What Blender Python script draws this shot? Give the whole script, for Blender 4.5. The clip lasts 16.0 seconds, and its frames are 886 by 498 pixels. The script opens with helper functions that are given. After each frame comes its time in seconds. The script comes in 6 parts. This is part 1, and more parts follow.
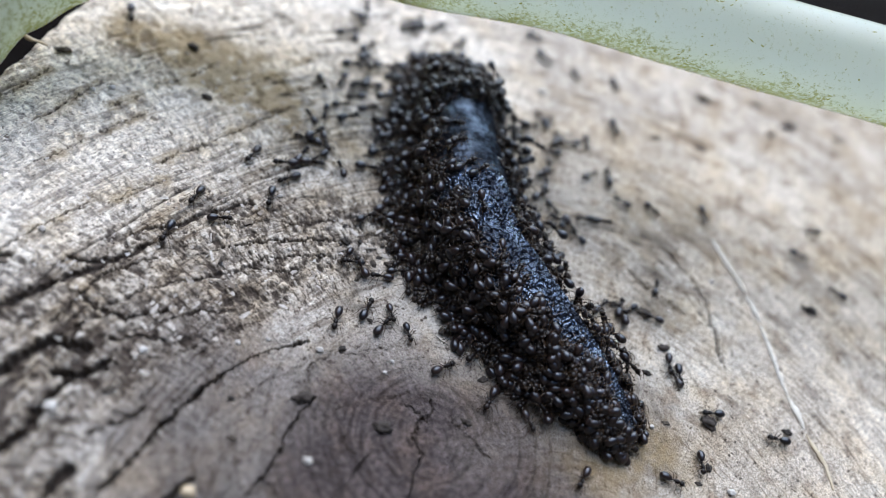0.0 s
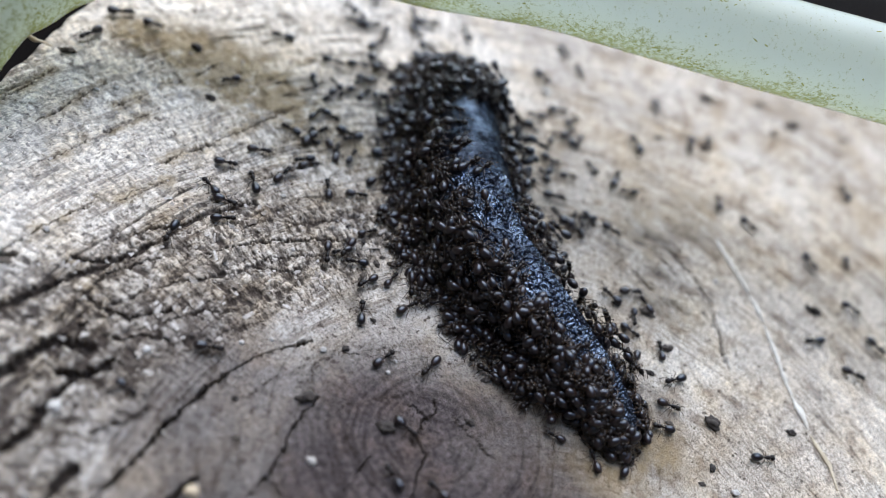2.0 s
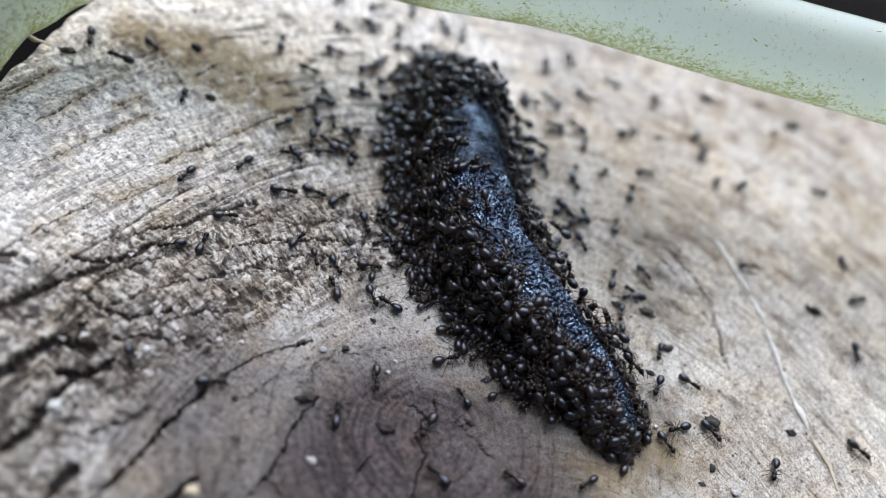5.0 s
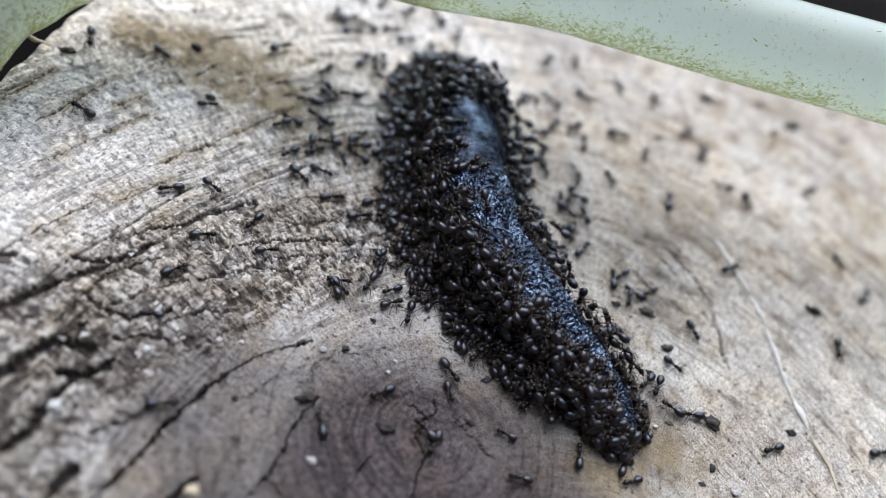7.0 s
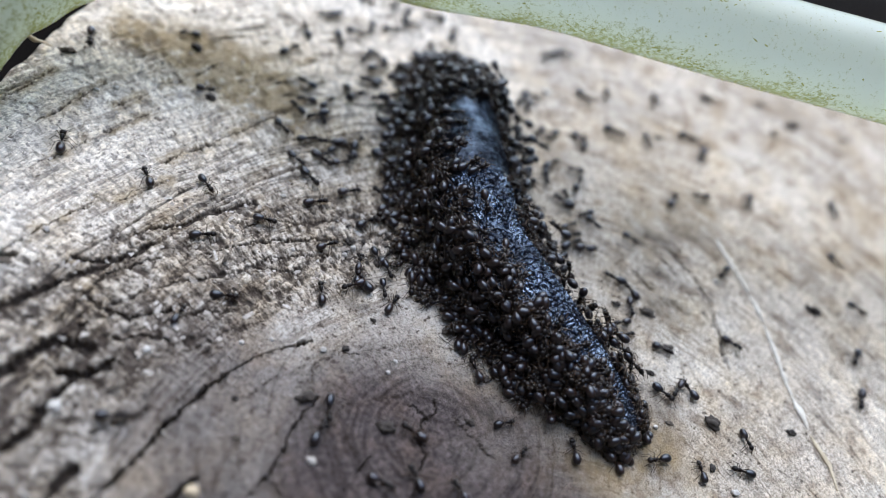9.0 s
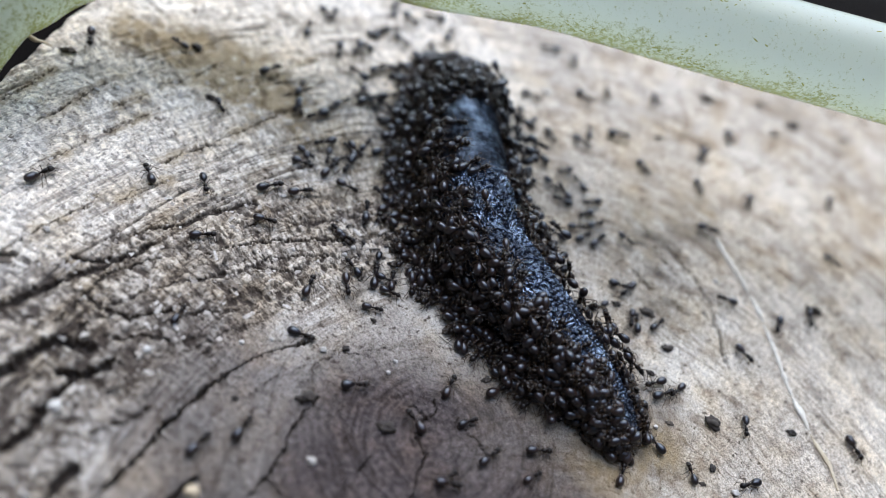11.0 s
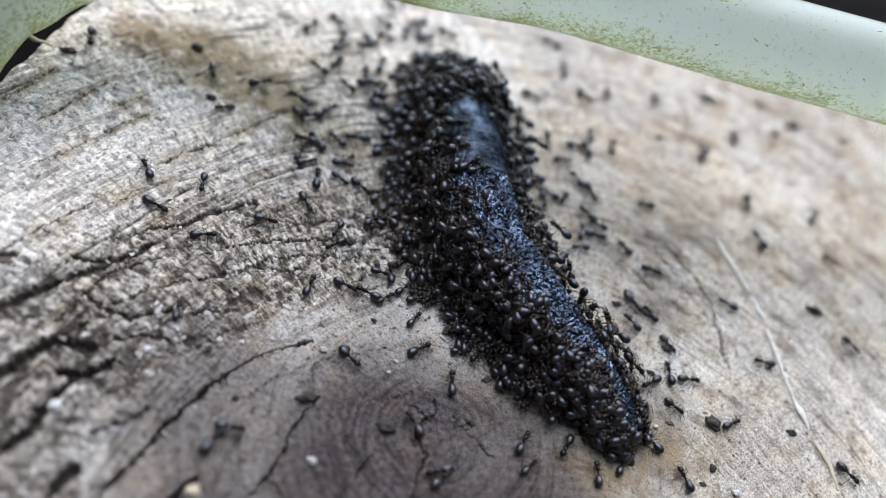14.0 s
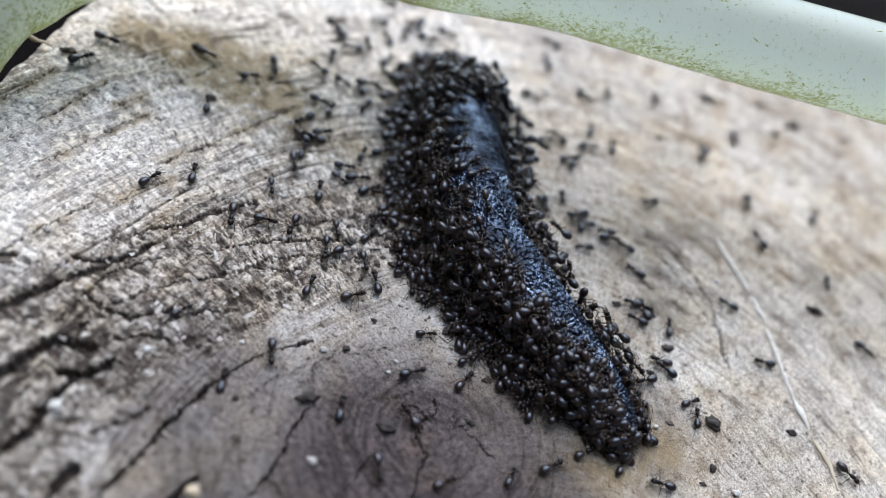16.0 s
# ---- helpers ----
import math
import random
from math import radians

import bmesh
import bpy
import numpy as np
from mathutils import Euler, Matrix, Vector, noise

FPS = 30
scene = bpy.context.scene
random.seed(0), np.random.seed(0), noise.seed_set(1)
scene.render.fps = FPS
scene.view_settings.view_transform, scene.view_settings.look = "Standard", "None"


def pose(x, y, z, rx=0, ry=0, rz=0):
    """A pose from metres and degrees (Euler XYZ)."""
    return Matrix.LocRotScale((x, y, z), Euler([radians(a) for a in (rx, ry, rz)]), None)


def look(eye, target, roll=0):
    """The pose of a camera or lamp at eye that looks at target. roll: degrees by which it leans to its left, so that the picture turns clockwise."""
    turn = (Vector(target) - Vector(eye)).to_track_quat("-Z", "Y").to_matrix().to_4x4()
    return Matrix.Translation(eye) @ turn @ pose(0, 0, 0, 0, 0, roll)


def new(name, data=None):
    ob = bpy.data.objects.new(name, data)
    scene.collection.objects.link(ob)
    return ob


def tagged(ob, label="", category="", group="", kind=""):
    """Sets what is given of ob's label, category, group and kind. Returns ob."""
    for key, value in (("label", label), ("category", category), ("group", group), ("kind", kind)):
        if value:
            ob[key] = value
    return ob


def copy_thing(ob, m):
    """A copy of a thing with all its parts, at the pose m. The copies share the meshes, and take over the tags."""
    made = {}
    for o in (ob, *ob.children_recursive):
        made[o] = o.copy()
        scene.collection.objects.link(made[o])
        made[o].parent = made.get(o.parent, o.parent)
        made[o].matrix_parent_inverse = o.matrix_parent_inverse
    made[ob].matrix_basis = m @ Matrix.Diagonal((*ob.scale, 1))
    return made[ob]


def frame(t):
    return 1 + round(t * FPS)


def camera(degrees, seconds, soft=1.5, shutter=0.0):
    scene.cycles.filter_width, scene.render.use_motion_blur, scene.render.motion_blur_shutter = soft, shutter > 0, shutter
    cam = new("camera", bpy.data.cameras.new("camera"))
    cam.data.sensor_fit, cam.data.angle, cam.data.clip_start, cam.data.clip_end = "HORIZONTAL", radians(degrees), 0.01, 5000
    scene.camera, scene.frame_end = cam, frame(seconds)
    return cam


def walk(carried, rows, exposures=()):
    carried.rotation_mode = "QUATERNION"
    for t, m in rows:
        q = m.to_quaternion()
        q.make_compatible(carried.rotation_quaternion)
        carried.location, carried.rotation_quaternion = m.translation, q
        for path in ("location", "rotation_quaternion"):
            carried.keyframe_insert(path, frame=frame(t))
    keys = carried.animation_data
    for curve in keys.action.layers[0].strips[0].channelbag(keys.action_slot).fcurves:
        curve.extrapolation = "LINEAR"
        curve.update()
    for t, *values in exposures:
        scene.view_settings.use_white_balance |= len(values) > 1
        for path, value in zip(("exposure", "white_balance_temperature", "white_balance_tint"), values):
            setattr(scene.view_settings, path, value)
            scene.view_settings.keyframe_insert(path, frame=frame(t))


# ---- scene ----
cam = camera(58, 16.0, soft=0.6, shutter=0.5)
EYE = Vector((-0.008568, -0.060967, 0.078801))


def view(yaw):
    """The camera on its stand, turned by a small yaw in degrees."""
    return look(EYE, (0, 0, 0), 26) @ pose(0, 0, 0, 0, yaw, 0)


CAMERA_ROWS = [(0.0, view(-0.24)), (0.5, view(-0.14)), (1.0, view(-0.06)), (1.6, view(0)), (9.0, view(0)), (12.8, view(0.03)), (16.0, view(0.04))]
walk(cam, CAMERA_ROWS, [(0.0, 2.0, 5770, 11), (16.0, 2.0, 5770, 11)])
cam.data.dof.use_dof = True
cam.data.dof.focus_distance = 0.0930
cam.data.dof.aperture_fstop = 8.5

# ---- light: an open, thinly overcast sky ----
world = bpy.data.worlds.new("sky")
scene.world = world
world.use_nodes = True
wn = world.node_tree.nodes
sky = wn.new("ShaderNodeTexSky")
sky.sky_type, sky.sun_disc = "NISHITA", False
sky.sun_elevation, sky.sun_rotation = radians(50), radians(-16)
sky.dust_density, sky.air_density = 1.0, 1.4
wn["Background"].inputs[1].default_value = 0.11
world.node_tree.links.new(sky.outputs[0], wn["Background"].inputs[0])
sun = new("sun", bpy.data.lights.new("sun", "SUN"))
sun.data.energy, sun.data.angle, sun.data.color = 1.5, radians(75), (1.0, 0.96, 0.9)
sun.matrix_world = look((-0.12, 0.42, 0.53), (0, 0, 0))

# ---- numpy noise, for the carved relief ----
MM = 0.001


def lattice(i, j, seed):
    h = (i.astype(np.int64) * 374761393 + j.astype(np.int64) * 668265263 + seed * 1274126177) & 0x7FFFFFFF
    h = ((h ^ (h >> 13)) * 1103515245 + 12345) & 0x7FFFFFFF
    h = ((h ^ (h >> 11)) * 1597334677) & 0x7FFFFFFF
    return (h & 0xFFFFF) / float(0xFFFFF)


def grain(x, y, seed=0):
    """Smooth value noise in 0..1 over arrays."""
    i, j = np.floor(x), np.floor(y)
    u, v = x - i, y - j
    u, v = u * u * (3 - 2 * u), v * v * (3 - 2 * v)
    a, b = lattice(i, j, seed), lattice(i + 1, j, seed)
    c, d = lattice(i, j + 1, seed), lattice(i + 1, j + 1, seed)
    return (a + (b - a) * u) * (1 - v) + (c + (d - c) * u) * v


def fbm(x, y, seed=0, octaves=4):
    total, gain, norm = 0.0, 1.0, 0.0
    for k in range(octaves):
        total = total + gain * grain(x * 2 ** k + 17.3 * k, y * 2 ** k - 9.1 * k, seed + k)
        norm, gain = norm + gain, gain * 0.55
    return total / norm


def step(a, b, x):
    t = np.clip((x - a) / (b - a), 0, 1)
    return t * t * (3 - 2 * t)


# ---- materials ----
def material(name):
    m = bpy.data.materials.new(name)
    m.use_nodes = True
    return m, m.node_tree.nodes, m.node_tree.links, m.node_tree.nodes["Principled BSDF"]


def node(nodes, kind, **values):
    n = nodes.new(kind)
    for key, value in values.items():
        if key in n.inputs:
            n.inputs[key].default_value = value
        else:
            setattr(n, key, value)
    return n


def ramp(nodes, links, source, *stops):
    r = nodes.new("ShaderNodeValToRGB")
    while len(r.color_ramp.elements) < len(stops):
        r.color_ramp.elements.new(0.5)
    for e, (p, c) in zip(r.color_ramp.elements, stops):
        e.position, e.color = p, (*c, 1) if len(c) == 3 else (c[0], c[0], c[0], 1)
    links.new(source, r.inputs[0])
    return r.outputs[0]


def mix(nodes, links, factor, a, b, blend="MIX"):
    m = nodes.new("ShaderNodeMix")
    m.data_type, m.blend_type = "RGBA", blend
    for socket, value in ((m.inputs[0], factor), (m.inputs[6], a), (m.inputs[7], b)):
        if isinstance(value, bpy.types.NodeSocket):
            links.new(value, socket)
        elif isinstance(value, (int, float)):
            socket.default_value = value
        else:
            socket.default_value = (*value, 1)
    return m.outputs[2]


def noise_at(nodes, links, coords, scale, detail=4, rough=0.6, stretch=None):
    if stretch:
        mp = nodes.new("ShaderNodeMapping")
        mp.inputs["Scale"].default_value = stretch
        links.new(coords, mp.inputs[0])
        coords = mp.outputs[0]
    n = nodes.new("ShaderNodeTexNoise")
    n.inputs["Scale"].default_value, n.inputs["Detail"].default_value, n.inputs["Roughness"].default_value = scale, detail, rough
    links.new(coords, n.inputs["Vector"])
    return n.outputs["Fac"]


def bump(nodes, links, shader, height, distance, strength=1.0):
    b = nodes.new("ShaderNodeBump")
    b.inputs["Distance"].default_value, b.inputs["Strength"].default_value = distance, strength
    links.new(height, b.inputs["Height"])
    links.new(b.outputs[0], shader.inputs["Normal"])


def wood_material():
    """Weathered sawn end grain; the attributes hold ring radius, heartwood, and dirt with painted shade."""
    m, n, l, s = material("weathered_end_grain")
    geo = n.new("ShaderNodeNewGeometry")
    pos = geo.outputs["Position"]
    attr = {}
    for key in ("polar", "flow", "stain", "band"):
        attr[key] = n.new("ShaderNodeAttribute")
        attr[key].attribute_name = key
    polar, flow = attr["polar"].outputs["Vector"], attr["flow"].outputs["Vector"]
    big = noise_at(n, l, pos, 45, 5, 0.6)
    fine = noise_at(n, l, pos, 1500, 5, 0.7)
    flakes = noise_at(n, l, flow, 1.0, 4, 0.7, (3200, 2100, 1))
    lines = noise_at(n, l, polar, 1.0, 3, 0.6, (1500, 26, 1))
    seams = noise_at(n, l, flow, 1.0, 4, 0.55, (430, 26, 1))
    scratches = noise_at(n, l, polar, 1.0, 2, 0.5, (160, 3200, 1))
    fibres = noise_at(n, l, flow, 1.0, 5, 0.7, (1100, 330, 1))
    pores = noise_at(n, l, flow, 1.0, 3, 0.6, (2000, 800, 1))
    base = ramp(n, l, big, (0.3, (0.46, 0.415, 0.355)), (0.5, (0.555, 0.51, 0.45)), (0.72, (0.68, 0.65, 0.595)))
    base = mix(n, l, 0.22, base, ramp(n, l, fibres, (0.3, (0.45, 0.42, 0.38)), (0.55, (0.9, 0.9, 0.9)), (0.75, (1.15, 1.12, 1.08))), "MULTIPLY")
    base = mix(n, l, 0.45, base, ramp(n, l, fine, (0.35, (0.25, 0.20, 0.15)), (0.44, (0.95, 0.94, 0.92)), (0.64, (1.18, 1.18, 1.18))), "MULTIPLY")
    # dark dashes: small shadows of the flaky relief, put into the colour
    dashes = noise_at(n, l, flow, 1.0, 4, 0.6, (800, 1900, 1))
    base = mix(n, l, ramp(n, l, attr["band"].outputs["Fac"], (0.0, (0.16,)), (0.5, (0.8,))), base,
               ramp(n, l, dashes, (0.40, (0.10, 0.08, 0.06)), (0.45, (0.80, 0.77, 0.72)), (0.60, (1.25, 1.25, 1.23))), "MULTIPLY")
    base = mix(n, l, 0.38, base, ramp(n, l, pores, (0.34, (0.25, 0.22, 0.19)), (0.45, (1, 1, 1))), "MULTIPLY")
    base = mix(n, l, ramp(n, l, big, (0.35, (0.62,)), (0.65, (0.42,))), base, ramp(n, l, flakes, (0.38, (0.15, 0.13, 0.11)), (0.49, (0.95, 0.95, 0.95)), (0.64, (1.3, 1.3, 1.3))), "MULTIPLY")
    # ragged edges of the rings, and short splits across them along the rays
    torn = ramp(n, l, noise_at(n, l, pos, 260, 4), (0.38, (0.15,)), (0.58, (1.0,)))
    weathered = ramp(n, l, attr["band"].outputs["Fac"], (0.0, (0.2,)), (0.3, (0.55,)), (0.8, (0.9,)))
    gaps = mix(n, l, 1.0, torn, weathered, "MULTIPLY")
    edges = noise_at(n, l, flow, 1.0, 6, 0.66, (900, 120, 1))
    splits = noise_at(n, l, flow, 1.0, 5, 0.65, (420, 1500, 1))
    base = mix(n, l, gaps, base, ramp(n, l, edges, (0.36, (0.10, 0.08, 0.06)), (0.43, (0.6, 0.56, 0.5)), (0.5, (1.04, 1.04, 1.03)), (0.62, (1.18, 1.18, 1.17))), "MULTIPLY")
    base = mix(n, l, gaps, base, ramp(n, l, splits, (0.34, (0.09, 0.07, 0.055)), (0.40, (0.7, 0.66, 0.6)), (0.48, (1.05, 1.05, 1.04))), "MULTIPLY")
    specks = noise_at(n, l, pos, 1150, 3, 0.6)
    base = mix(n, l, 0.85, base, ramp(n, l, specks, (0.345, (0.13, 0.10, 0.075)), (0.385, (1, 1, 1))), "MULTIPLY")
    # thin dark seams along the growth rings, broken here and there
    broken = ramp(n, l, noise_at(n, l, pos, 110, 2), (0.42, (0.0,)), (0.58, (0.75,)))
    base = mix(n, l, broken, base, ramp(n, l, seams, (0.465, (1, 1, 1)), (0.492, (0.34, 0.29, 0.25)), (0.51, (0.4, 0.35, 0.3)), (0.535, (1, 1, 1))), "MULTIPLY")
    patches = noise_at(n, l, pos, 150, 4, 0.6)
    base = mix(n, l, ramp(n, l, patches, (0.45, (0.0,)), (0.68, (0.75,))), base, (1.0, 0.91, 0.75), "MULTIPLY")
    # the eastern half of the cut is tinted a warmer, slightly lighter tan
    where = n.new("ShaderNodeSeparateXYZ")
    l.new(pos, where.inputs[0])
    side = node(n, "ShaderNodeMath", operation="MULTIPLY_ADD")
    l.new(big, side.inputs[0])
    side.inputs[1].default_value = 0.05
    l.new(where.outputs["X"], side.inputs[2])
    base = mix(n, l, ramp(n, l, side.outputs[0], (0.005, (0.0,)), (0.06, (1.0,))), base, (1.07, 1.04, 0.985), "MULTIPLY")
    blotches = noise_at(n, l, pos, 330, 4, 0.6)
    base = mix(n, l, ramp(n, l, side.outputs[0], (0.005, (0.15,)), (0.06, (0.7,))), base, ramp(n, l, blotches, (0.33, (0.34, 0.26, 0.2)), (0.46, (0.92, 0.9, 0.87)), (0.68, (1.14, 1.14, 1.14))), "MULTIPLY")
    sep = n.new("ShaderNodeSeparateColor")
    l.new(attr["stain"].outputs["Color"], sep.inputs[0])
    heart = mix(n, l, big, (0.042, 0.034, 0.031), (0.11, 0.090, 0.084))
    heart = mix(n, l, ramp(n, l, patches, (0.48, (0.0,)), (0.66, (0.3,))), heart, (0.14, 0.095, 0.066))
    base = mix(n, l, 0.3, base, ramp(n, l, lines, (0.36, (0.35, 0.31, 0.28)), (0.46, (1.0, 1.0, 1.0))), "MULTIPLY")
    heart = mix(n, l, 0.8, heart, ramp(n, l, lines, (0.36, (0.42, 0.39, 0.38)), (0.49, (1.0, 1.0, 1.0)), (0.66, (1.45, 1.42, 1.4))), "MULTIPLY")
    heart = mix(n, l, ramp(n, l, scratches, (0.66, (0.0,)), (0.72, (0.5,))), heart, (0.3, 0.27, 0.26))
    heart = mix(n, l, 0.8, heart, ramp(n, l, fine, (0.36, (0.4, 0.38, 0.38)), (0.5, (0.95, 0.95, 0.95)), (0.64, (1.7, 1.7, 1.72))), "MULTIPLY")
    base = mix(n, l, sep.outputs[0], base, heart)
    base = mix(n, l, sep.outputs[1], base, (0.27, 0.20, 0.105))
    # dirt, together with shade painted into recesses and the south-west sector
    base = mix(n, l, sep.outputs[2], base, (0.045, 0.034, 0.026))
    base = mix(n, l, attr["stain"].outputs["Alpha"], base, mix(n, l, 1.0, mix(n, l, 0.12, base, (0.72, 0.70, 0.665)), (1.3, 1.29, 1.26), "MULTIPLY"))
    l.new(base, s.inputs["Base Color"])
    s.inputs["Roughness"].default_value = 0.8
    s.inputs["Specular IOR Level"].default_value = 0.12
    bump(n, l, s, mix(n, l, attr["band"].outputs["Fac"], mix(n, l, 0.5, fine, flakes), mix(n, l, 0.55, mix(n, l, 0.5, flakes, dashes), mix(n, l, 0.5, edges, splits))), 0.0007, 1.0)
    return m


def plain(name, dark, light, rough, scale=400, relief=0.0, spec=0.5, coat=0.0):
    m, n, l, s = material(name)
    co = n.new("ShaderNodeTexCoord").outputs["Object"]
    f = noise_at(n, l, co, scale, 4)
    info = n.new("ShaderNodeObjectInfo").outputs["Random"]
    add = node(n, "ShaderNodeMath", operation="MULTIPLY_ADD")
    l.new(info, add.inputs[0])
    add.inputs[1].default_value = 0.35
    l.new(f, add.inputs[2])
    l.new(ramp(n, l, add.outputs[0], (0.35, dark), (0.95, light)), s.inputs["Base Color"])
    s.inputs["Roughness"].default_value, s.inputs["Specular IOR Level"].default_value = rough, spec
    s.inputs["Coat Weight"].default_value, s.inputs["Coat Roughness"].default_value = coat, 0.12
    if relief:
        bump(n, l, s, f, relief)
    return m


WOOD = wood_material()
BARK = plain("rough_dark_bark", (0.02, 0.015, 0.01), (0.09, 0.07, 0.05), 0.9, 120, 0.003)
SOIL = plain("damp_dark_soil", (0.0012, 0.001, 0.0008), (0.006, 0.0045, 0.0035), 1.0, 60, 0.006, 0.05)
GASTER = plain("glossy_black_gaster", (0.003, 0.003, 0.004), (0.026, 0.014, 0.009), 0.29, 900, 0.00002, 0.6, 0.0)
GASTER.node_tree.nodes["Principled BSDF"].inputs["Specular Tint"].default_value = (0.8, 0.9, 1.0, 1)
CHITIN = plain("black_brown_chitin", (0.004, 0.003, 0.0025), (0.012, 0.008, 0.006), 0.28, 900, 0.00003, 0.2)
LEGS = plain("brown_translucent_chitin", (0.009, 0.006, 0.004), (0.09, 0.057, 0.033), 0.18, 900, 0.0, 0.6)


def skin_material(name, rough, scale, depth, streak, spec):
    m, n, l, s = material(name)
    co = n.new("ShaderNodeTexCoord").outputs["Object"]
    f = noise_at(n, l, co, 500, 4)
    l.new(ramp(n, l, f, (0.35, (0.003, 0.003, 0.004)), (0.75, (0.011, 0.011, 0.014))), s.inputs["Base Color"])
    v = n.new("ShaderNodeTexVoronoi")
    v.feature = "SMOOTH_F1"
    v.inputs["Scale"].default_value = scale
    l.new(co, v.inputs["Vector"])
    height = mix(n, l, streak, v.outputs["Distance"], noise_at(n, l, co, 1500, 4))
    s.inputs["Roughness"].default_value = 0.6
    s.inputs["Specular IOR Level"].default_value = 0.0
    bump(n, l, s, height, depth, 1.0)
    wet = node(n, "ShaderNodeBsdfAnisotropic")
    wet.inputs["Roughness"].default_value = rough
    # gloss colour: blue of the reflected sky and patchy sparkle put in by noise
    sparkle = noise_at(n, l, co, 330, 5, 0.7)
    l.new(ramp(n, l, sparkle, (0.40, (0.05 * spec, 0.06 * spec, 0.08 * spec)), (0.52, (0.25 * spec, 0.32 * spec, 0.43 * spec)), (0.68, (0.72 * spec, 0.88 * spec, 1.12 * spec))), wet.inputs["Color"])
    bump(n, l, wet, height, depth, 1.0)
    both = node(n, "ShaderNodeAddShader")
    l.new(s.outputs[0], both.inputs[0])
    l.new(wet.outputs[0], both.inputs[1])
    l.new(both.outputs[0], n["Material Output"].inputs["Surface"])
    return m


MANTLE = skin_material("smooth_wet_black_skin", 0.30, 1500, 0.0003, 0.6, 0.12)
SKIN = skin_material("granular_wet_black_skin", 0.12, 3200, 0.0003, 0.3, 0.21)
PALE = plain("pale_wood_splinter", (0.45, 0.40, 0.32), (0.70, 0.66, 0.58), 0.7, 900, 0.0002)
GRIT = plain("pale_quartz_grit", (0.30, 0.27, 0.23), (0.48, 0.46, 0.42), 0.45, 600)
CRUMB = plain("dark_soil_crumb", (0.01, 0.008, 0.006), (0.05, 0.038, 0.028), 0.85, 700, 0.0002)
CHIP = plain("grey_wood_chip", (0.2, 0.17, 0.13), (0.42, 0.38, 0.32), 0.7, 600, 0.0002)
STRAW = plain("dry_straw", (0.28, 0.21, 0.12), (0.50, 0.42, 0.29), 0.6, 500)


def hose_material():
    m, n, l, s = material("pale_green_translucent_plastic")
    co = n.new("ShaderNodeTexCoord").outputs["Object"]
    soft = noise_at(n, l, co, 60, 3)
    tint = ramp(n, l, soft, (0.3, (0.54, 0.57, 0.45)), (0.7, (0.64, 0.66, 0.55)))
    at = n.new("ShaderNodeAttribute")
    at.attribute_name = "algae"
    specks = noise_at(n, l, co, 1900, 5, 0.8)
    patch = noise_at(n, l, co, 110, 3)
    grow = node(n, "ShaderNodeMath", operation="MULTIPLY")
    l.new(at.outputs["Fac"], grow.inputs[0])
    l.new(ramp(n, l, patch, (0.35, (0.1,)), (0.65, (1.0,))), grow.inputs[1])
    tot = node(n, "ShaderNodeMath", operation="MULTIPLY_ADD")
    l.new(grow.outputs[0], tot.inputs[0])
    tot.inputs[1].default_value = 0.30
    l.new(specks, tot.inputs[2])
    mask = ramp(n, l, tot.outputs[0], (0.60, (0.0,)), (0.74, (0.8,)))
    tint = mix(n, l, ramp(n, l, at.outputs["Fac"], (0.12, (0.0,)), (0.85, (0.5,))), tint, (0.47, 0.49, 0.20))
    colour = mix(n, l, mask, tint, (0.25, 0.26, 0.05))
    l.new(colour, s.inputs["Base Color"])
    s.inputs["Roughness"].default_value = 0.3
    bump(n, l, s, specks, 0.0002, 0.5)
    s.inputs["Specular IOR Level"].default_value = 0.0
    thin = n.new("ShaderNodeBsdfTranslucent")
    l.new(mix(n, l, mask, mix(n, l, ramp(n, l, at.outputs["Fac"], (0.12, (0.0,)), (0.85, (0.5,))), (0.83, 0.88, 0.82), (0.74, 0.77, 0.42)), (0.38, 0.39, 0.08)), thin.inputs["Color"])
    body = n.new("ShaderNodeMixShader")
    body.inputs[0].default_value = 0.72
    l.new(s.outputs[0], body.inputs[1])
    l.new(thin.outputs[0], body.inputs[2])
    gloss = n.new("ShaderNodeBsdfGlossy")
    gloss.inputs["Roughness"].default_value = 0.22
    edge = n.new("ShaderNodeFresnel")
    edge.inputs["IOR"].default_value = 1.33
    both = n.new("ShaderNodeMixShader")
    l.new(edge.outputs[0], both.inputs[0])
    l.new(body.outputs[0], both.inputs[1])
    l.new(gloss.outputs[0], both.inputs[2])
    l.new(both.outputs[0], n["Material Output"].inputs["Surface"])
    return m


HOSE = hose_material()
ALGAE = plain("yellow_green_algae", (0.20, 0.21, 0.03), (0.40, 0.40, 0.10), 0.9, 900, 0.0001)


# ---- mesh helpers ----
def mesh_object(name, verts, faces, mat, parent=None, label="", smooth=True):
    me = bpy.data.meshes.new(name)
    me.from_pydata([tuple(v) for v in verts], [], faces)
    me.materials.append(mat)
    me.polygons.foreach_set("use_smooth", [smooth] * len(me.polygons))
    ob = new(name, me)
    ob.parent = parent
    return tagged(ob, label)


def part(name, bm, mat, parent, label="", smooth=True):
    me = bpy.data.meshes.new(name)
    bm.normal_update()
    bm.to_mesh(me)
    bm.free()
    me.materials.append(mat)
    me.polygons.foreach_set("use_smooth", [smooth] * len(me.polygons))
    ob = new(name, me)
    ob.parent = parent
    return tagged(ob, label)


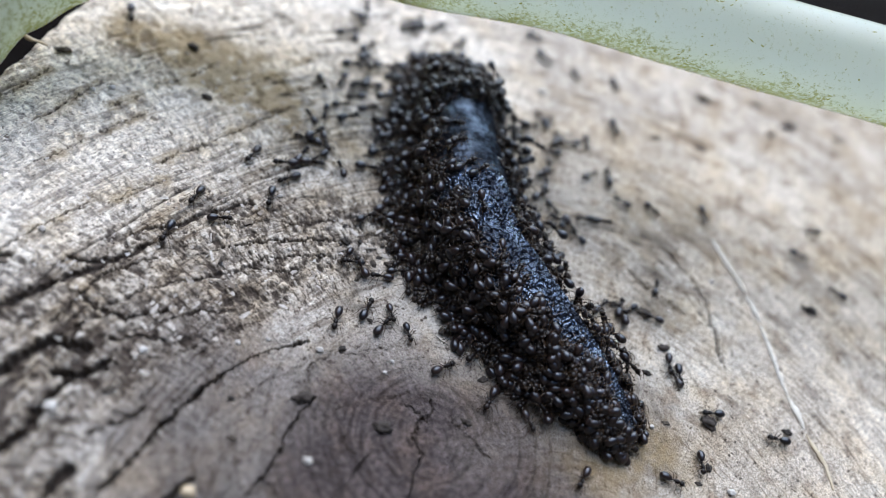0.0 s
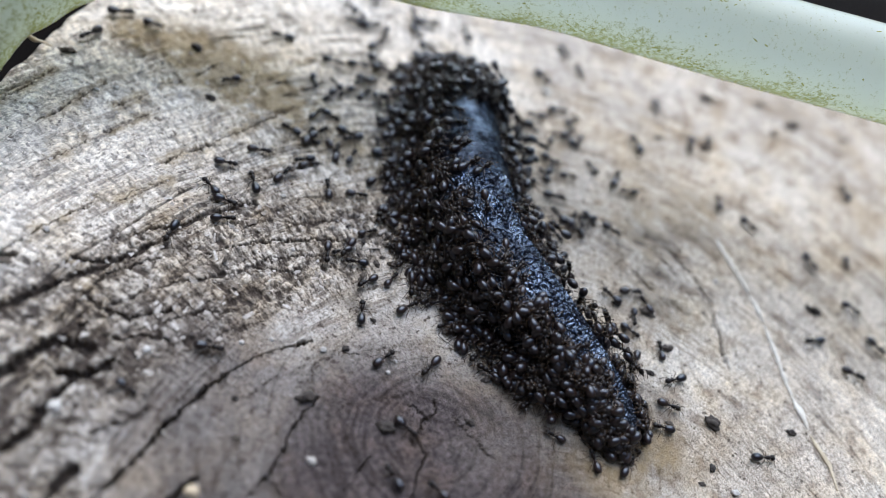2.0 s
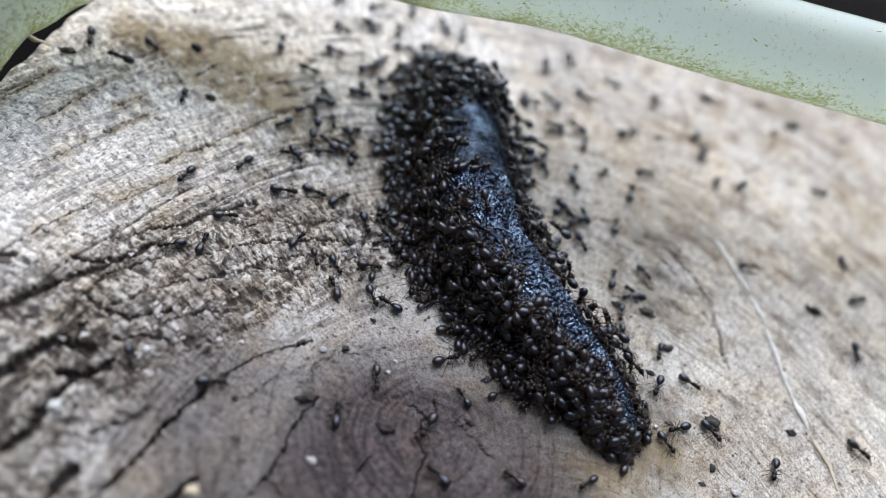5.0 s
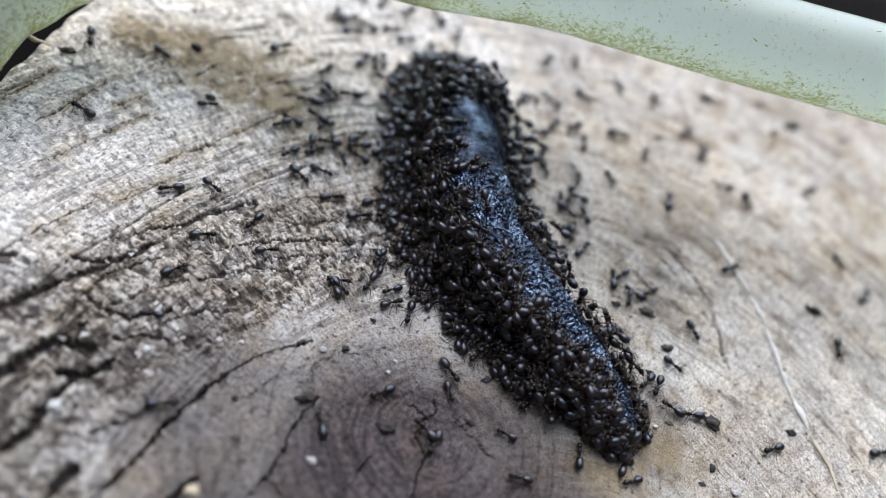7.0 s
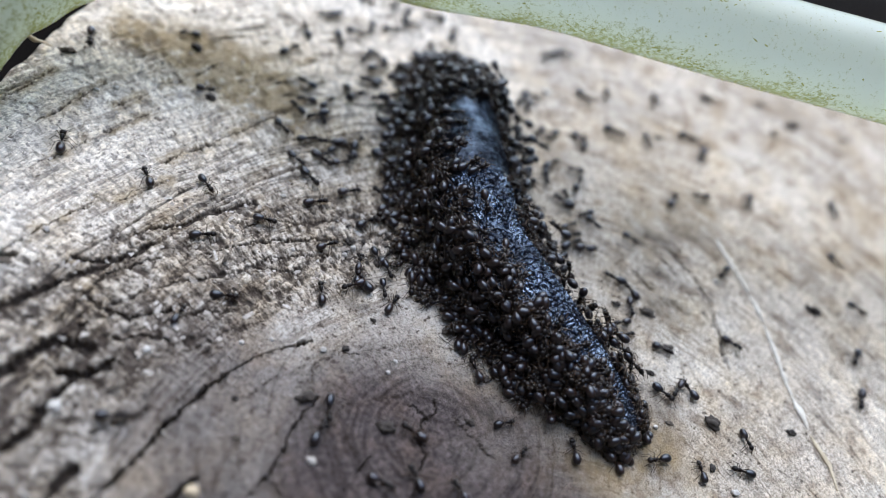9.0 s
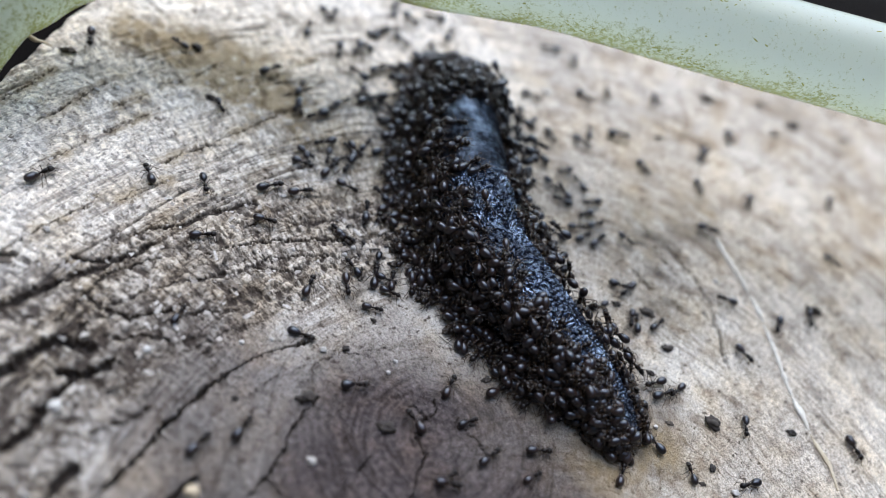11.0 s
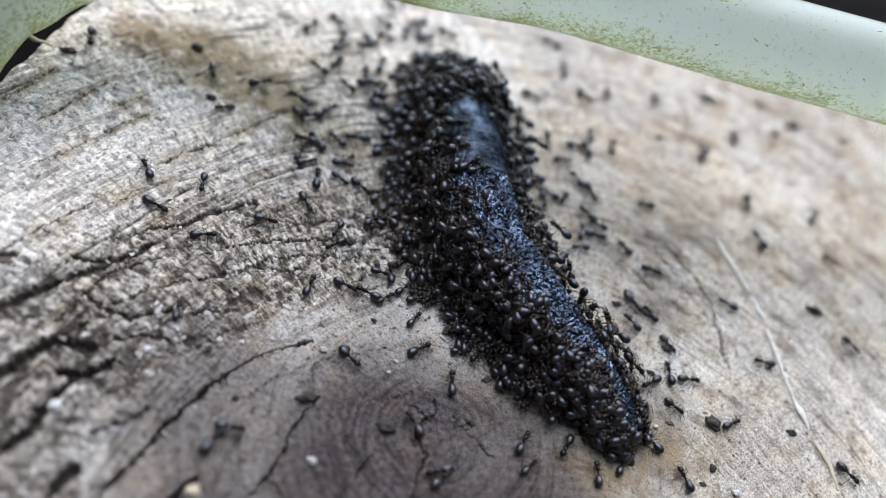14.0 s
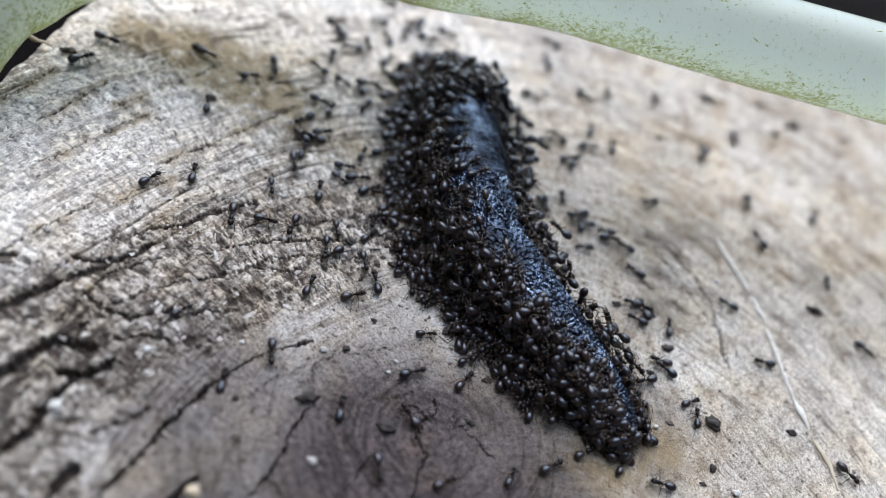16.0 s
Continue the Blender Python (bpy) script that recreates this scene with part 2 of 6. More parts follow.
def grid_faces(rows, cols, wrap):
    out = []
    for i in range(rows - 1):
        for j in range(cols if wrap else cols - 1):
            k = (j + 1) % cols
            out.append((i * cols + j, i * cols + k, (i + 1) * cols + k, (i + 1) * cols + j))
    return out


# ---- the stump: sawn end grain with rings, cracks and weathering (millimetres) ----
PITH = (4.4, -24.5)
CRACKS = []


def crack(width, depth, *points):
    """A split or trough of the sawn face along points, mm."""
    CRACKS.append((width, depth, points))


# long split beside the heartwood
crack(0.36, 2.2, (-24.8, -40.9), (-23.8, -38.7), (-22.6, -35.4), (-21.4, -31.7), (-20.0, -28.3), (-18.3, -25.0))
crack(0.22, 1.2, (-18.3, -25.0), (-17.1, -23.4), (-15.3, -21.4), (-13.9, -20.1), (-11.3, -18.2))
# splits in the heartwood
crack(0.22, 1.2, (-12.0, -36.6), (-10.8, -34.4), (-10.4, -33.1), (-10.0, -31.1), (-10.1, -28.9), (-9.5, -27.1), (-8.9, -25.2), (-8.6, -24.1))
crack(0.17, 0.8, (3.8, -31.6), (3.8, -29.6), (4.3, -26.5), (3.0, -25.3), (2.8, -23.1), (3.9, -22.0), (3.7, -20.2))
crack(0.11, 0.5, (6.0, -21.4), (8.7, -23.0), (12.3, -25.4))
crack(0.12, 0.5, (-3.2, -33.8), (-2.2, -30.9), (-1.4, -28.5))
crack(0.16, 0.5, (1.1, -21.6), (2.8, -22.2), (3.8, -22.8))
crack(0.12, 0.4, (-11.3, -34.6), (-9.8, -34.6), (-8.3, -35.4))
crack(0.08, 0.3, (-4.5, -27.0), (-2.9, -28.7))
crack(0.07, 0.25, (-15.7, -27.0), (-13.7, -24.1), (-10.9, -21.2), (-7.9, -18.7), (-2.1, -15.7))
crack(0.06, 0.2, (-6.9, -26.7), (-5.5, -24.3), (-2.9, -22.4), (1.4, -20.2))
crack(0.07, 0.25, (-8.7, -24.1), (-9.8, -22.4), (-10.2, -20.5))
# troughs between the weathered rings
crack(1.0, 1.5, (-34.6, -40.3), (-33.2, -37.0), (-32.6, -34.1), (-32.3, -32.1), (-31.4, -30.0), (-29.4, -28.2))
crack(1.1, 1.5, (-38.7, -33.1), (-36.8, -30.6), (-36.2, -28.4), (-34.6, -27.1), (-32.3, -27.0))
crack(0.9, 1.5, (-33.3, -30.3), (-30.9, -29.8), (-29.2, -27.5))
crack(0.9, 0.8, (-42.2, -26.9), (-40.6, -24.6), (-39.0, -22.2), (-37.1, -19.9), (-35.1, -17.8), (-33.1, -15.3), (-31.6, -13.0))
crack(0.5, 0.45, (-33.3, -12.2), (-31.4, -10.5), (-29.4, -9.1), (-27.6, -6.8), (-25.6, -5.0), (-23.4, -2.8))
crack(0.24, 0.5, (-26.5, -12.6), (-24.1, -10.5), (-22.0, -8.8), (-18.6, -6.9), (-15.0, -5.1), (-10.7, -3.7))
crack(0.35, 0.6, (-36.1, -25.3), (-35.1, -21.6), (-34.1, -18.6), (-32.1, -16.2), (-29.4, -13.7))
crack(0.5, 0.7, (-35.1, -21.6), (-32.8, -22.5), (-29.8, -22.4), (-26.4, -20.3))
crack(0.3, 0.3, (-31.9, -21.8), (-30.4, -19.7), (-27.8, -17.1), (-23.8, -14.5), (-20.3, -11.6), (-15.9, -10.5))
crack(0.28, 0.3, (-28.2, -23.3), (-25.5, -21.1), (-23.2, -19.0), (-20.0, -17.4))
crack(0.5, 0.7, (-38.3, -18.0), (-36.2, -17.5), (-34.5, -16.3))
crack(0.45, 0.6, (-27.7, -35.1), (-25.0, -32.7), (-23.8, -31.2))
crack(1.0, 1.6, (-28.5, -41.4), (-27.4, -38.9))
crack(0.7, 1.4, (-18.2, -39.0), (-17.6, -37.2), (-16.7, -36.2))
crack(0.8, 1.2, (-45.1, -20.9), (-43.5, -20.0))
crack(0.28, 0.3, (-23.5, -6.8), (-20.7, -4.8), (-16.9, -3.6), (-13.3, -1.4))
crack(0.25, 0.3, (-19.5, -10.0), (-16.1, -7.9), (-11.7, -6.5))
crack(0.35, 0.6, (-35.6, -27.5), (-33.6, -24.6), (-31.5, -22.7))
crack(0.4, 0.6, (-30.2, -25.4), (-27.9, -23.8), (-25.6, -23.6))
crack(0.25, 0.3, (-23.0, -24.0), (-20.1, -20.3), (-16.7, -17.7))
# hairlines in the pale outer wood
crack(0.2, 0.7, (-50.5, -2.7), (-49.5, -0.4), (-48.4, 2.2), (-47.3, 5.0), (-46.7, 6.8))
crack(0.13, 0.6, (-43.8, 3.6), (-42.1, 6.2), (-40.5, 9.9), (-38.2, 12.5), (-36.2, 16.0), (-35.4, 17.7))
crack(0.2, 0.7, (-56.1, -2.6), (-54.4, 1.6), (-53.0, 5.8))
crack(0.14, 0.5, (-43.9, 10.1), (-42.1, 14.3))
crack(0.18, 0.6, (-35.3, -1.8), (-33.6, 0.9), (-32.5, 2.0), (-29.3, 6.5), (-27.0, 10.2), (-24.2, 14.4))
crack(0.2, 0.8, (-44.3, -19.1), (-43.2, -16.6), (-41.9, -14.3), (-40.2, -11.4), (-39.6, -9.7))
crack(0.12, 0.4, (-47.7, -8.3), (-45.4, -5.0), (-44.3, -2.5))
crack(0.12, 0.4, (-43.4, -0.8), (-40.9, 2.8), (-40.0, 4.3))
crack(0.1, 0.4, (-37.2, -8.8), (-35.7, -6.1), (-33.5, -4.1))
crack(0.1, 0.3, (-30.4, 15.4), (-26.9, 21.1), (-24.6, 24.3))
# faint grooves east of the slug
crack(0.2, 0.4, (27.4, 13.2), (31.9, 8.2), (37.4, 2.9))
crack(0.2, 0.4, (25.3, 7.3), (28.7, 5.0), (33.7, 3.3))
crack(0.5, 0.35, (30.0, 13.3), (33.9, 10.0), (36.5, 6.3), (38.2, 1.5), (39.0, -1.7))


def crack_field(x, y):
    """Depth of the cracks at x, y and a 0..1 mask of the dark painted in them."""
    swell = grain(x * 0.5, y * 0.5, 61)
    depth, mask, halo = np.zeros_like(x), np.zeros_like(x), np.zeros_like(x)
    wob = (fbm(x * 0.8, y * 0.8, 40, 3) - 0.5) * 0.6
    wob2 = (fbm(x * 0.8, y * 0.8, 50, 3) - 0.5) * 0.6
    wob += (fbm(x * 2.6, y * 2.6, 44, 2) - 0.5) * 0.7
    wob2 += (fbm(x * 2.6, y * 2.6, 54, 2) - 0.5) * 0.7
    for width, deep, pts in CRACKS:
        px, py = np.array(pts).T
        near = (x > px.min() - 3) & (x < px.max() + 3) & (y > py.min() - 3) & (y < py.max() + 3)
        if not near.any():
            continue
        u, v = (x + wob)[near], (y + wob2)[near]
        best = np.full_like(u, 1e9)
        for (ax, ay), (bx, by) in zip(pts[:-1], pts[1:]):
            dx, dy = bx - ax, by - ay
            t = np.clip(((u - ax) * dx + (v - ay) * dy) / (dx * dx + dy * dy), 0, 1)
            best = np.minimum(best, np.hypot(u - ax - t * dx, v - ay - t * dy))
        w = 0.72 * width * (0.35 + 1.2 * swell[near])
        depth[near] = np.maximum(depth[near], deep * (1 - step(0.3, 1.0, best / w)))
        mask[near] = np.maximum(mask[near], min(1.0, 0.55 + 0.5 * deep) * (1 - step(0.45, 0.95, best / np.maximum(w, 0.13))))
        halo[near] = np.maximum(halo[near], 1 - step(0.3, 1.5, best))
    return depth, mask, halo


FLOW = (23.1, -41.1)


def flow_of(x, y):
    """Run of the torn fibres: distance across them and along them, mm."""
    wave = 1.6 * (fbm(x * 0.1, y * 0.1, 6, 3) - 0.5)
    d = np.hypot(x - FLOW[0], y - FLOW[1])
    return d + wave, np.mod(np.arctan2(y - FLOW[1], x - FLOW[0]) + 1.75, 2 * np.pi) * 55.0


def relief(x, y):
    """Height of the sawn face in millimetres at x, y, and its heartwood, stain, and dirt with painted shade."""
    x, y = np.asarray(x, float), np.asarray(y, float)
    r, a = np.hypot(x - PITH[0], y - PITH[1]), np.arctan2(y - PITH[1], x - PITH[0])
    rw = r + 2.5 * (fbm(x * 0.06, y * 0.06, 3, 3) - 0.5) + 0.6 * (fbm(x * 0.4, y * 0.4, 5, 2) - 0.5)
    left = step(1.35, 1.9, np.where(a < 0, a + 2 * np.pi, a)) * (1 - step(3.9, 4.4, np.where(a < 0, a + 2 * np.pi, a)))
    deg = np.degrees(np.where(a < 0, a + 2 * np.pi, a))
    inner = np.interp(deg, [99, 137, 171, 186, 199, 219], [24.8, 18.5, 22.7, 28.7, 32.8, 36.1])
    outer = np.interp(deg, [99, 109, 129, 158, 167, 175, 200], [29.7, 31.4, 33.8, 38.5, 45.1, 48.9, 51.7])
    band = left * step(inner - 1, inner + 3, rw) * (1 - step(outer - 3, outer + 1.5, rw))
    arc = np.mod(a + 1.75, 2 * np.pi) * 38.0
    fr, fa = flow_of(x, y)
    h = 0.5 * (fbm(x * 0.12, y * 0.12, 9, 4) - 0.5)
    away = step(14, 26, r)
    # ring ridges, stronger in the weathered band
    h += (0.06 + 0.12 * band) * (grain(fr * 0.5, fa * 0.07, 12) - 0.5) * 2
    h += (0.05 + 0.13 * band) * (grain(fr * 1.5, fa * 0.25, 13) - 0.5) * 2
    h += (0.03 + 0.03 * left) * (fbm(x * 1.5, y * 1.5, 15, 4) - 0.5) * 2
    # splintered cells that run out along the rays
    cells = 0.55 * fbm(fr * 0.62, fa * 1.5, 17, 4) + 0.45 * fbm(x * 0.9, y * 0.9, 18, 4)
    rough = (0.2 + 0.3 * left + 0.5 * band) * (0.35 + 1.3 * fbm(x * 0.16, y * 0.16, 16, 3))
    specks = step(0.54, 0.60, cells) * np.clip(rough * (0.4 + 1.2 * fbm(x * 0.2, y * 0.2, 19, 3)), 0, 1) * (0.25 + 0.75 * away)
    h += 0.55 * rough * (0.5 - cells) * away - 0.14 * specks
    # seams between the rings
    seam = np.abs(fbm(fr * 0.42, fa * 0.035, 23, 3) - 0.5)
    seams = (1 - step(0.004, 0.03, seam)) * step(0.42, 0.6, fbm(x * 0.14, y * 0.14, 24, 3)) * (0.35 + 0.65 * left) * away
    h -= 0.3 * seams
    # flaky pits of the band
    pits = step(0.55, 0.63, fbm(fr * 0.8, fa * 0.22, 21, 4)) * band * (0.35 + 0.65 * step(165, 185, deg))
    pits2 = step(0.54, 0.60, fbm(fr * 1.3, fa * 1.5, 25, 4)) * (0.12 + 0.75 * band) * (1 - 0.75 * step(20, 12, r))
    h -= 0.18 * pits + 0.16 * pits2
    cr, dark, halo = crack_field(x, y)
    h -= cr
    wide = fbm(x * 0.09, y * 0.09, 31, 4)
    heart = 1 - step(10.0, 24.0, rw + 7 * (wide - 0.5) + 7.5 * np.sin(a))
    heart = np.clip(heart * (0.75 + 0.5 * wide), 0, 1)
    low = step(150, 178, deg) * (1 - step(320, 345, deg))
    # the same dark tone at part strength, further out on the lower side
    heart = np.maximum(heart, 0.72 * low * (1 - step(24, 40, rw + 8 * (wide - 0.5))))
    heart = np.maximum(heart, 0.95 * np.exp(-(((x - 16.7) / 9) ** 2 + ((y + 24.8) / 7) ** 2) ** 2) * (0.6 + 0.8 * wide))
    heart = np.maximum(heart, 0.42 * np.exp(-(((x - 27.5) / 7) ** 2 + ((y + 15.4) / 9) ** 2) ** 2) * (0.5 + wide))
    stain = np.zeros_like(x)
    for cx, cy, wide_x, wide_y, much in ((-40.7, 18.0, 6, 3.4, 1.1), (-48.0, 17.1, 5, 3, 0.7), (-32.4, 16.1, 7, 5, 1.3), (-25.9, 14.2, 6, 4, 0.75), (-17.5, 10.2, 7, 4, 0.4), (26.3, 16.3, 3, 6, 0.5), (31.2, 3.2, 4, 3, 0.4), (35.0, 22.9, 3, 4, 0.4), (29.6, -16.4, 5, 4, 0.8), (24.1, -21.6, 5, 3, 0.6)):
        stain = stain + much * np.exp(-(((x - cx) / wide_x) ** 2 + ((y - cy) / wide_y) ** 2))
    stain = np.clip(0.8 * stain * (3.2 * fbm(x * 0.7, y * 0.7, 77, 5) - 0.45), 0, 0.85)
    stain = np.maximum(stain, 0.6 * halo * left * step(36, 46, rw) * np.clip(3 * fbm(x * 0.5, y * 0.5, 79, 4) - 0.8, 0, 1))
    # besides dirt: recess shade in pits and cracks, camera-side shade over the south-west
    dirt_shade = np.clip(0.28 * pits + 0.4 * pits2 + 0.6 * specks * step(14, 24, r) + 0.6 * seams + 0.14 * band + 0.14 * step(165, 190, deg) * (1 - step(250, 290, deg)) * step(16, 26, r) + dark, 0, 0.97)
    for cx, cy, size, much in ((26.1, 11.2, 5, 0.8), (32.6, 15.6, 4, 0.5), (27.6, -12.3, 3, 0.7), (29.1, 5.2, 4, 0.5), (-12.9, -2.4, 5, 0.5), (-7.3, -10.1, 4, 0.5)):
        dirt_shade = np.maximum(dirt_shade, np.clip(much * np.exp(-((x - cx) ** 2 + (y - cy) ** 2) / size ** 2) * (4 * fbm(fr * 0.5, fa * 0.25, 88, 5) - 1.2), 0, 0.85))
    pale = left * step(38, 50, rw + 6 * (wide - 0.5)) * np.clip(1.3 - 1.2 * stain - dirt_shade, 0, 1)
    pale = np.maximum(pale, np.exp(-(((x - 56) / 15) ** 2 + ((y - 1) / 15) ** 2)) * np.clip(2.6 * fbm(fr * 0.28, fa * 0.07, 95, 4) - 0.5, 0, 1.2))
    return h, heart, stain, dirt_shade, pale, band + 0.35 * left * (1 - band) * step(30, 40, rw), rw, arc


def rim(a):
    """Radius of the stump's outline, mm, by angle."""
    d = np.degrees(a) % 360
    base = np.interp(d, [0, 39, 63, 99, 124, 143, 158, 181, 230, 300, 360], [98.0, 117.0, 113.3, 93.6, 80.5, 74.9, 66.7, 64.4, 72.0, 84.0, 98.0])
    return base + 0.8 * (grain(d * 0.25, d * 0, 90) - 0.5) + 0.5 * (grain(d * 0.9, d * 0, 91) - 0.5)


def ground_z(x, y):
    """Height of the sawn face under one point, mm."""
    return float(relief(np.array([x]), np.array([y]))[0][0])


def build_stump():
    rings, spokes = 560, 1300
    even = np.linspace(-np.pi, np.pi, 4001)
    dense = 1 + 1.4 * step(1.2, 1.7, even) + 1.4 * (1 - step(-2.5, -2.0, even))
    dense = np.concatenate([[0], np.cumsum(dense[:-1])])
    ang = np.interp(np.arange(spokes) / spokes, dense / dense[-1], even)
    frac = np.interp(np.linspace(0, 1, rings), [0, 0.08, 0.94, 1], [0, 0.1, 0.9, 1])
    edge = rim(ang)
    rad = frac[:, None] * edge[None, :]
    x, y = PITH[0] + rad * np.cos(ang), PITH[1] + rad * np.sin(ang)
    h, heart, stain, dirt_shade, pale, band, rw, arc = relief(x, y)
    drop = 1.6 * step(0.985, 1.0, frac)[:, None]
    h = h - drop
    v = np.stack([x, y, h], -1).reshape(-1, 3) * MM
    me = bpy.data.meshes.new("sawn_face")
    idx = np.arange(rings * spokes).reshape(rings, spokes)
    nxt = np.roll(idx, -1, axis=1)
    quads = np.stack([idx[:-1], idx[1:], nxt[1:], nxt[:-1]], -1).reshape(-1, 4)
    me.vertices.add(len(v))
    me.vertices.foreach_set("co", v.ravel())
    me.loops.add(quads.size)
    me.loops.foreach_set("vertex_index", quads.ravel())
    me.polygons.add(len(quads))
    me.polygons.foreach_set("loop_start", np.arange(0, quads.size, 4))
    me.update(calc_edges=True)
    me.polygons.foreach_set("use_smooth", np.ones(len(quads), bool))
    polar = me.attributes.new("polar", "FLOAT_VECTOR", "POINT")
    polar.data.foreach_set("vector", (np.stack([rw, arc, rw * 0], -1).reshape(-1, 3) * MM).ravel())
    fr, fa = flow_of(x, y)
    flow = me.attributes.new("flow", "FLOAT_VECTOR", "POINT")
    flow.data.foreach_set("vector", (np.stack([fr, fa, fr * 0], -1).reshape(-1, 3) * MM).ravel())
    col = me.attributes.new("stain", "FLOAT_COLOR", "POINT")
    col.data.foreach_set("color", np.stack([heart, stain, dirt_shade, pale], -1).ravel())
    me.attributes.new("band", "FLOAT", "POINT").data.foreach_set("value", band.ravel())
    me.materials.append(WOOD)
    stump = tagged(new("tree_stump"), "weathered grey sawn tree stump with cracked growth rings, on dark soil", "tree stump")
    stump.location = (0, 0, -0.2)
    top = new("sawn_face", me)
    top.parent = stump
    top.location = (0, 0, 0.2)
    # bark wall
    levels = np.array([-1.2, -4, -10, -25, -60, -110, -160, -200])
    n = 420
    a = np.linspace(-np.pi, np.pi, n, endpoint=False)
    out = [0.0, 1.0, 1.5, 2.0, 2.5, 4, 7, 12]
    verts = []
    for z, o in zip(levels, out):
        rr = rim(a) - 0.2 + o * (0.4 + 1.2 * grain(a * 14, a * 0 + z * 0.05, 70))
        verts += [(PITH[0] + q * math.cos(t), PITH[1] + q * math.sin(t), z) for q, t in zip(rr, a)]
    verts = [Vector(p) * MM + Vector((0, 0, 0.2)) for p in verts]
    faces = [f[::-1] for f in grid_faces(len(levels), n, True)]
    mesh_object("bark", verts, faces, BARK, stump, "dark rough bark")
    return stump


STUMP = build_stump()


def splinter_material():
    m, n, l, s = material("weathered_splinters")
    lone = n.new("ShaderNodeNewGeometry").outputs["Random Per Island"]
    co = n.new("ShaderNodeTexCoord").outputs["Object"]
    f = noise_at(n, l, co, 2200, 4)
    base = ramp(n, l, lone, (0.0, (0.16, 0.13, 0.10)), (0.3, (0.28, 0.245, 0.205)), (0.7, (0.37, 0.335, 0.29)), (1.0, (0.47, 0.435, 0.385)))
    l.new(mix(n, l, 0.6, base, ramp(n, l, f, (0.35, (0.5, 0.48, 0.45)), (0.6, (1.1, 1.1, 1.1))), "MULTIPLY"), s.inputs["Base Color"])
    s.inputs["Roughness"].default_value, s.inputs["Specular IOR Level"].default_value = 0.8, 0.15
    return m


def build_splinters(stump):
    """Lifted scales of torn wood, embedded at one end, thickest in the weathered band."""
    r = np.random.RandomState(12)
    x, y = r.uniform(-62, 6, 26000), r.uniform(-46, 30, 26000)
    band = relief(x, y)[5]
    clump = fbm(x * 0.35, y * 0.35, 401, 3)
    keep = (np.hypot(x - PITH[0], y - PITH[1]) < rim(np.arctan2(y - PITH[1], x - PITH[0])) - 2) & (r.uniform(0, 1, len(x)) < 0.13 * np.clip(band, 0, 1) * step(0.40, 0.6, clump) + 0.008 * (x < -14))
    x, y, band = x[keep], y[keep], band[keep]
    n = len(x)
    z = relief(x, y)[0]
    turn = np.arctan2(y - FLOW[1], x - FLOW[0]) + r.normal(0, 0.3, n) + np.where(r.uniform(0, 1, n) < 0.35, math.pi / 2, 0) + np.where(r.uniform(0, 1, n) < 0.5, math.pi, 0)
    long, wide = r.uniform(0.15, 0.6, n) * (0.6 + 0.5 * band), r.uniform(0.1, 0.34, n)
    rise, thick = r.uniform(0.02, 0.17, n), r.uniform(0.05, 0.10, n)
    c, s = np.cos(turn), np.sin(turn)
    verts = []
    for u, v, w in ((-1, -1, 0), (1, -0.7, 0), (1, 0.8, 0), (-1, 1, 0), (-1, -1, 1), (1, -0.7, 1), (1, 0.8, 1), (-1, 1, 1)):
        a, b = long * u * r.uniform(0.7, 1.15, n), wide * v * r.uniform(0.6, 1.3, n)
        verts.append(np.stack([x + a * c - b * s, y + a * s + b * c, z - 0.11 + (u + 1) / 2 * rise + w * thick + r.uniform(-0.02, 0.02, n)], -1))
    verts = np.stack(verts, 1).reshape(-1, 3) * MM + np.array([0, 0, 0.2])
    faces = [tuple(8 * k + i for i in f) for k in range(n) for f in ((3, 2, 1, 0), (4, 5, 6, 7), (0, 1, 5, 4), (1, 2, 6, 5), (2, 3, 7, 6), (3, 0, 4, 7))]
    ob = mesh_object("splintered_wood", verts, faces, splinter_material(), stump, "torn grey scales of weathered wood", False)
    tagged(ob, kind="stuff")


def build_ground():
    n = 90
    s = np.concatenate([-np.geomspace(60, 0.03, n // 2), np.geomspace(0.03, 60, n // 2)])
    gx, gy = np.meshgrid(s, s)
    near = 1 / (1 + (np.hypot(gx, gy) / 3) ** 2)
    z = -0.2 + 0.012 * (fbm(gx * 14, gy * 14, 200, 4) - 0.5) * near - 0.004
    verts = np.stack([gx, gy, z], -1).reshape(-1, 3)
    g = mesh_object("ground", verts, grid_faces(n, n, False), SOIL)
    tagged(g, "dark damp garden soil around the stump", "soil", kind="structure")


build_splinters(STUMP)
build_ground()

SHADE_WALL = plain("dark_sky_blocker", (0.02, 0.018, 0.015), (0.09, 0.08, 0.065), 0.9, 25, 0.01, 0.2)


def build_shade_wall(name, x0, y0, x1, y1, height):
    """An unseen wall, added to block low sky light and darken reflections."""
    bm = bmesh.new()
    bmesh.ops.create_cube(bm, size=1)
    length = math.hypot(x1 - x0, y1 - y0)
    bmesh.ops.scale(bm, vec=(length, 0.12, height), verts=bm.verts)
    bmesh.ops.bevel(bm, geom=bm.edges[:], offset=0.01, segments=2, affect="EDGES")
    ob = part(name, bm, SHADE_WALL, None, "unseen plain dark wall added to block the low sky", False)
    ob.matrix_world = pose((x0 + x1) / 2, (y0 + y1) / 2, height / 2 - 0.21, 0, 0, math.degrees(math.atan2(y1 - y0, x1 - x0)))
    tagged(ob, category="wall", kind="structure")


build_shade_wall("wall_south", -0.70, -0.36, 0.80, -0.36, 1.2)
build_shade_wall("wall_west", -0.76, -0.42, -0.76, 1.2, 1.2)
build_shade_wall("wall_east", 0.86, -0.42, 0.86, 1.2, 1.2)


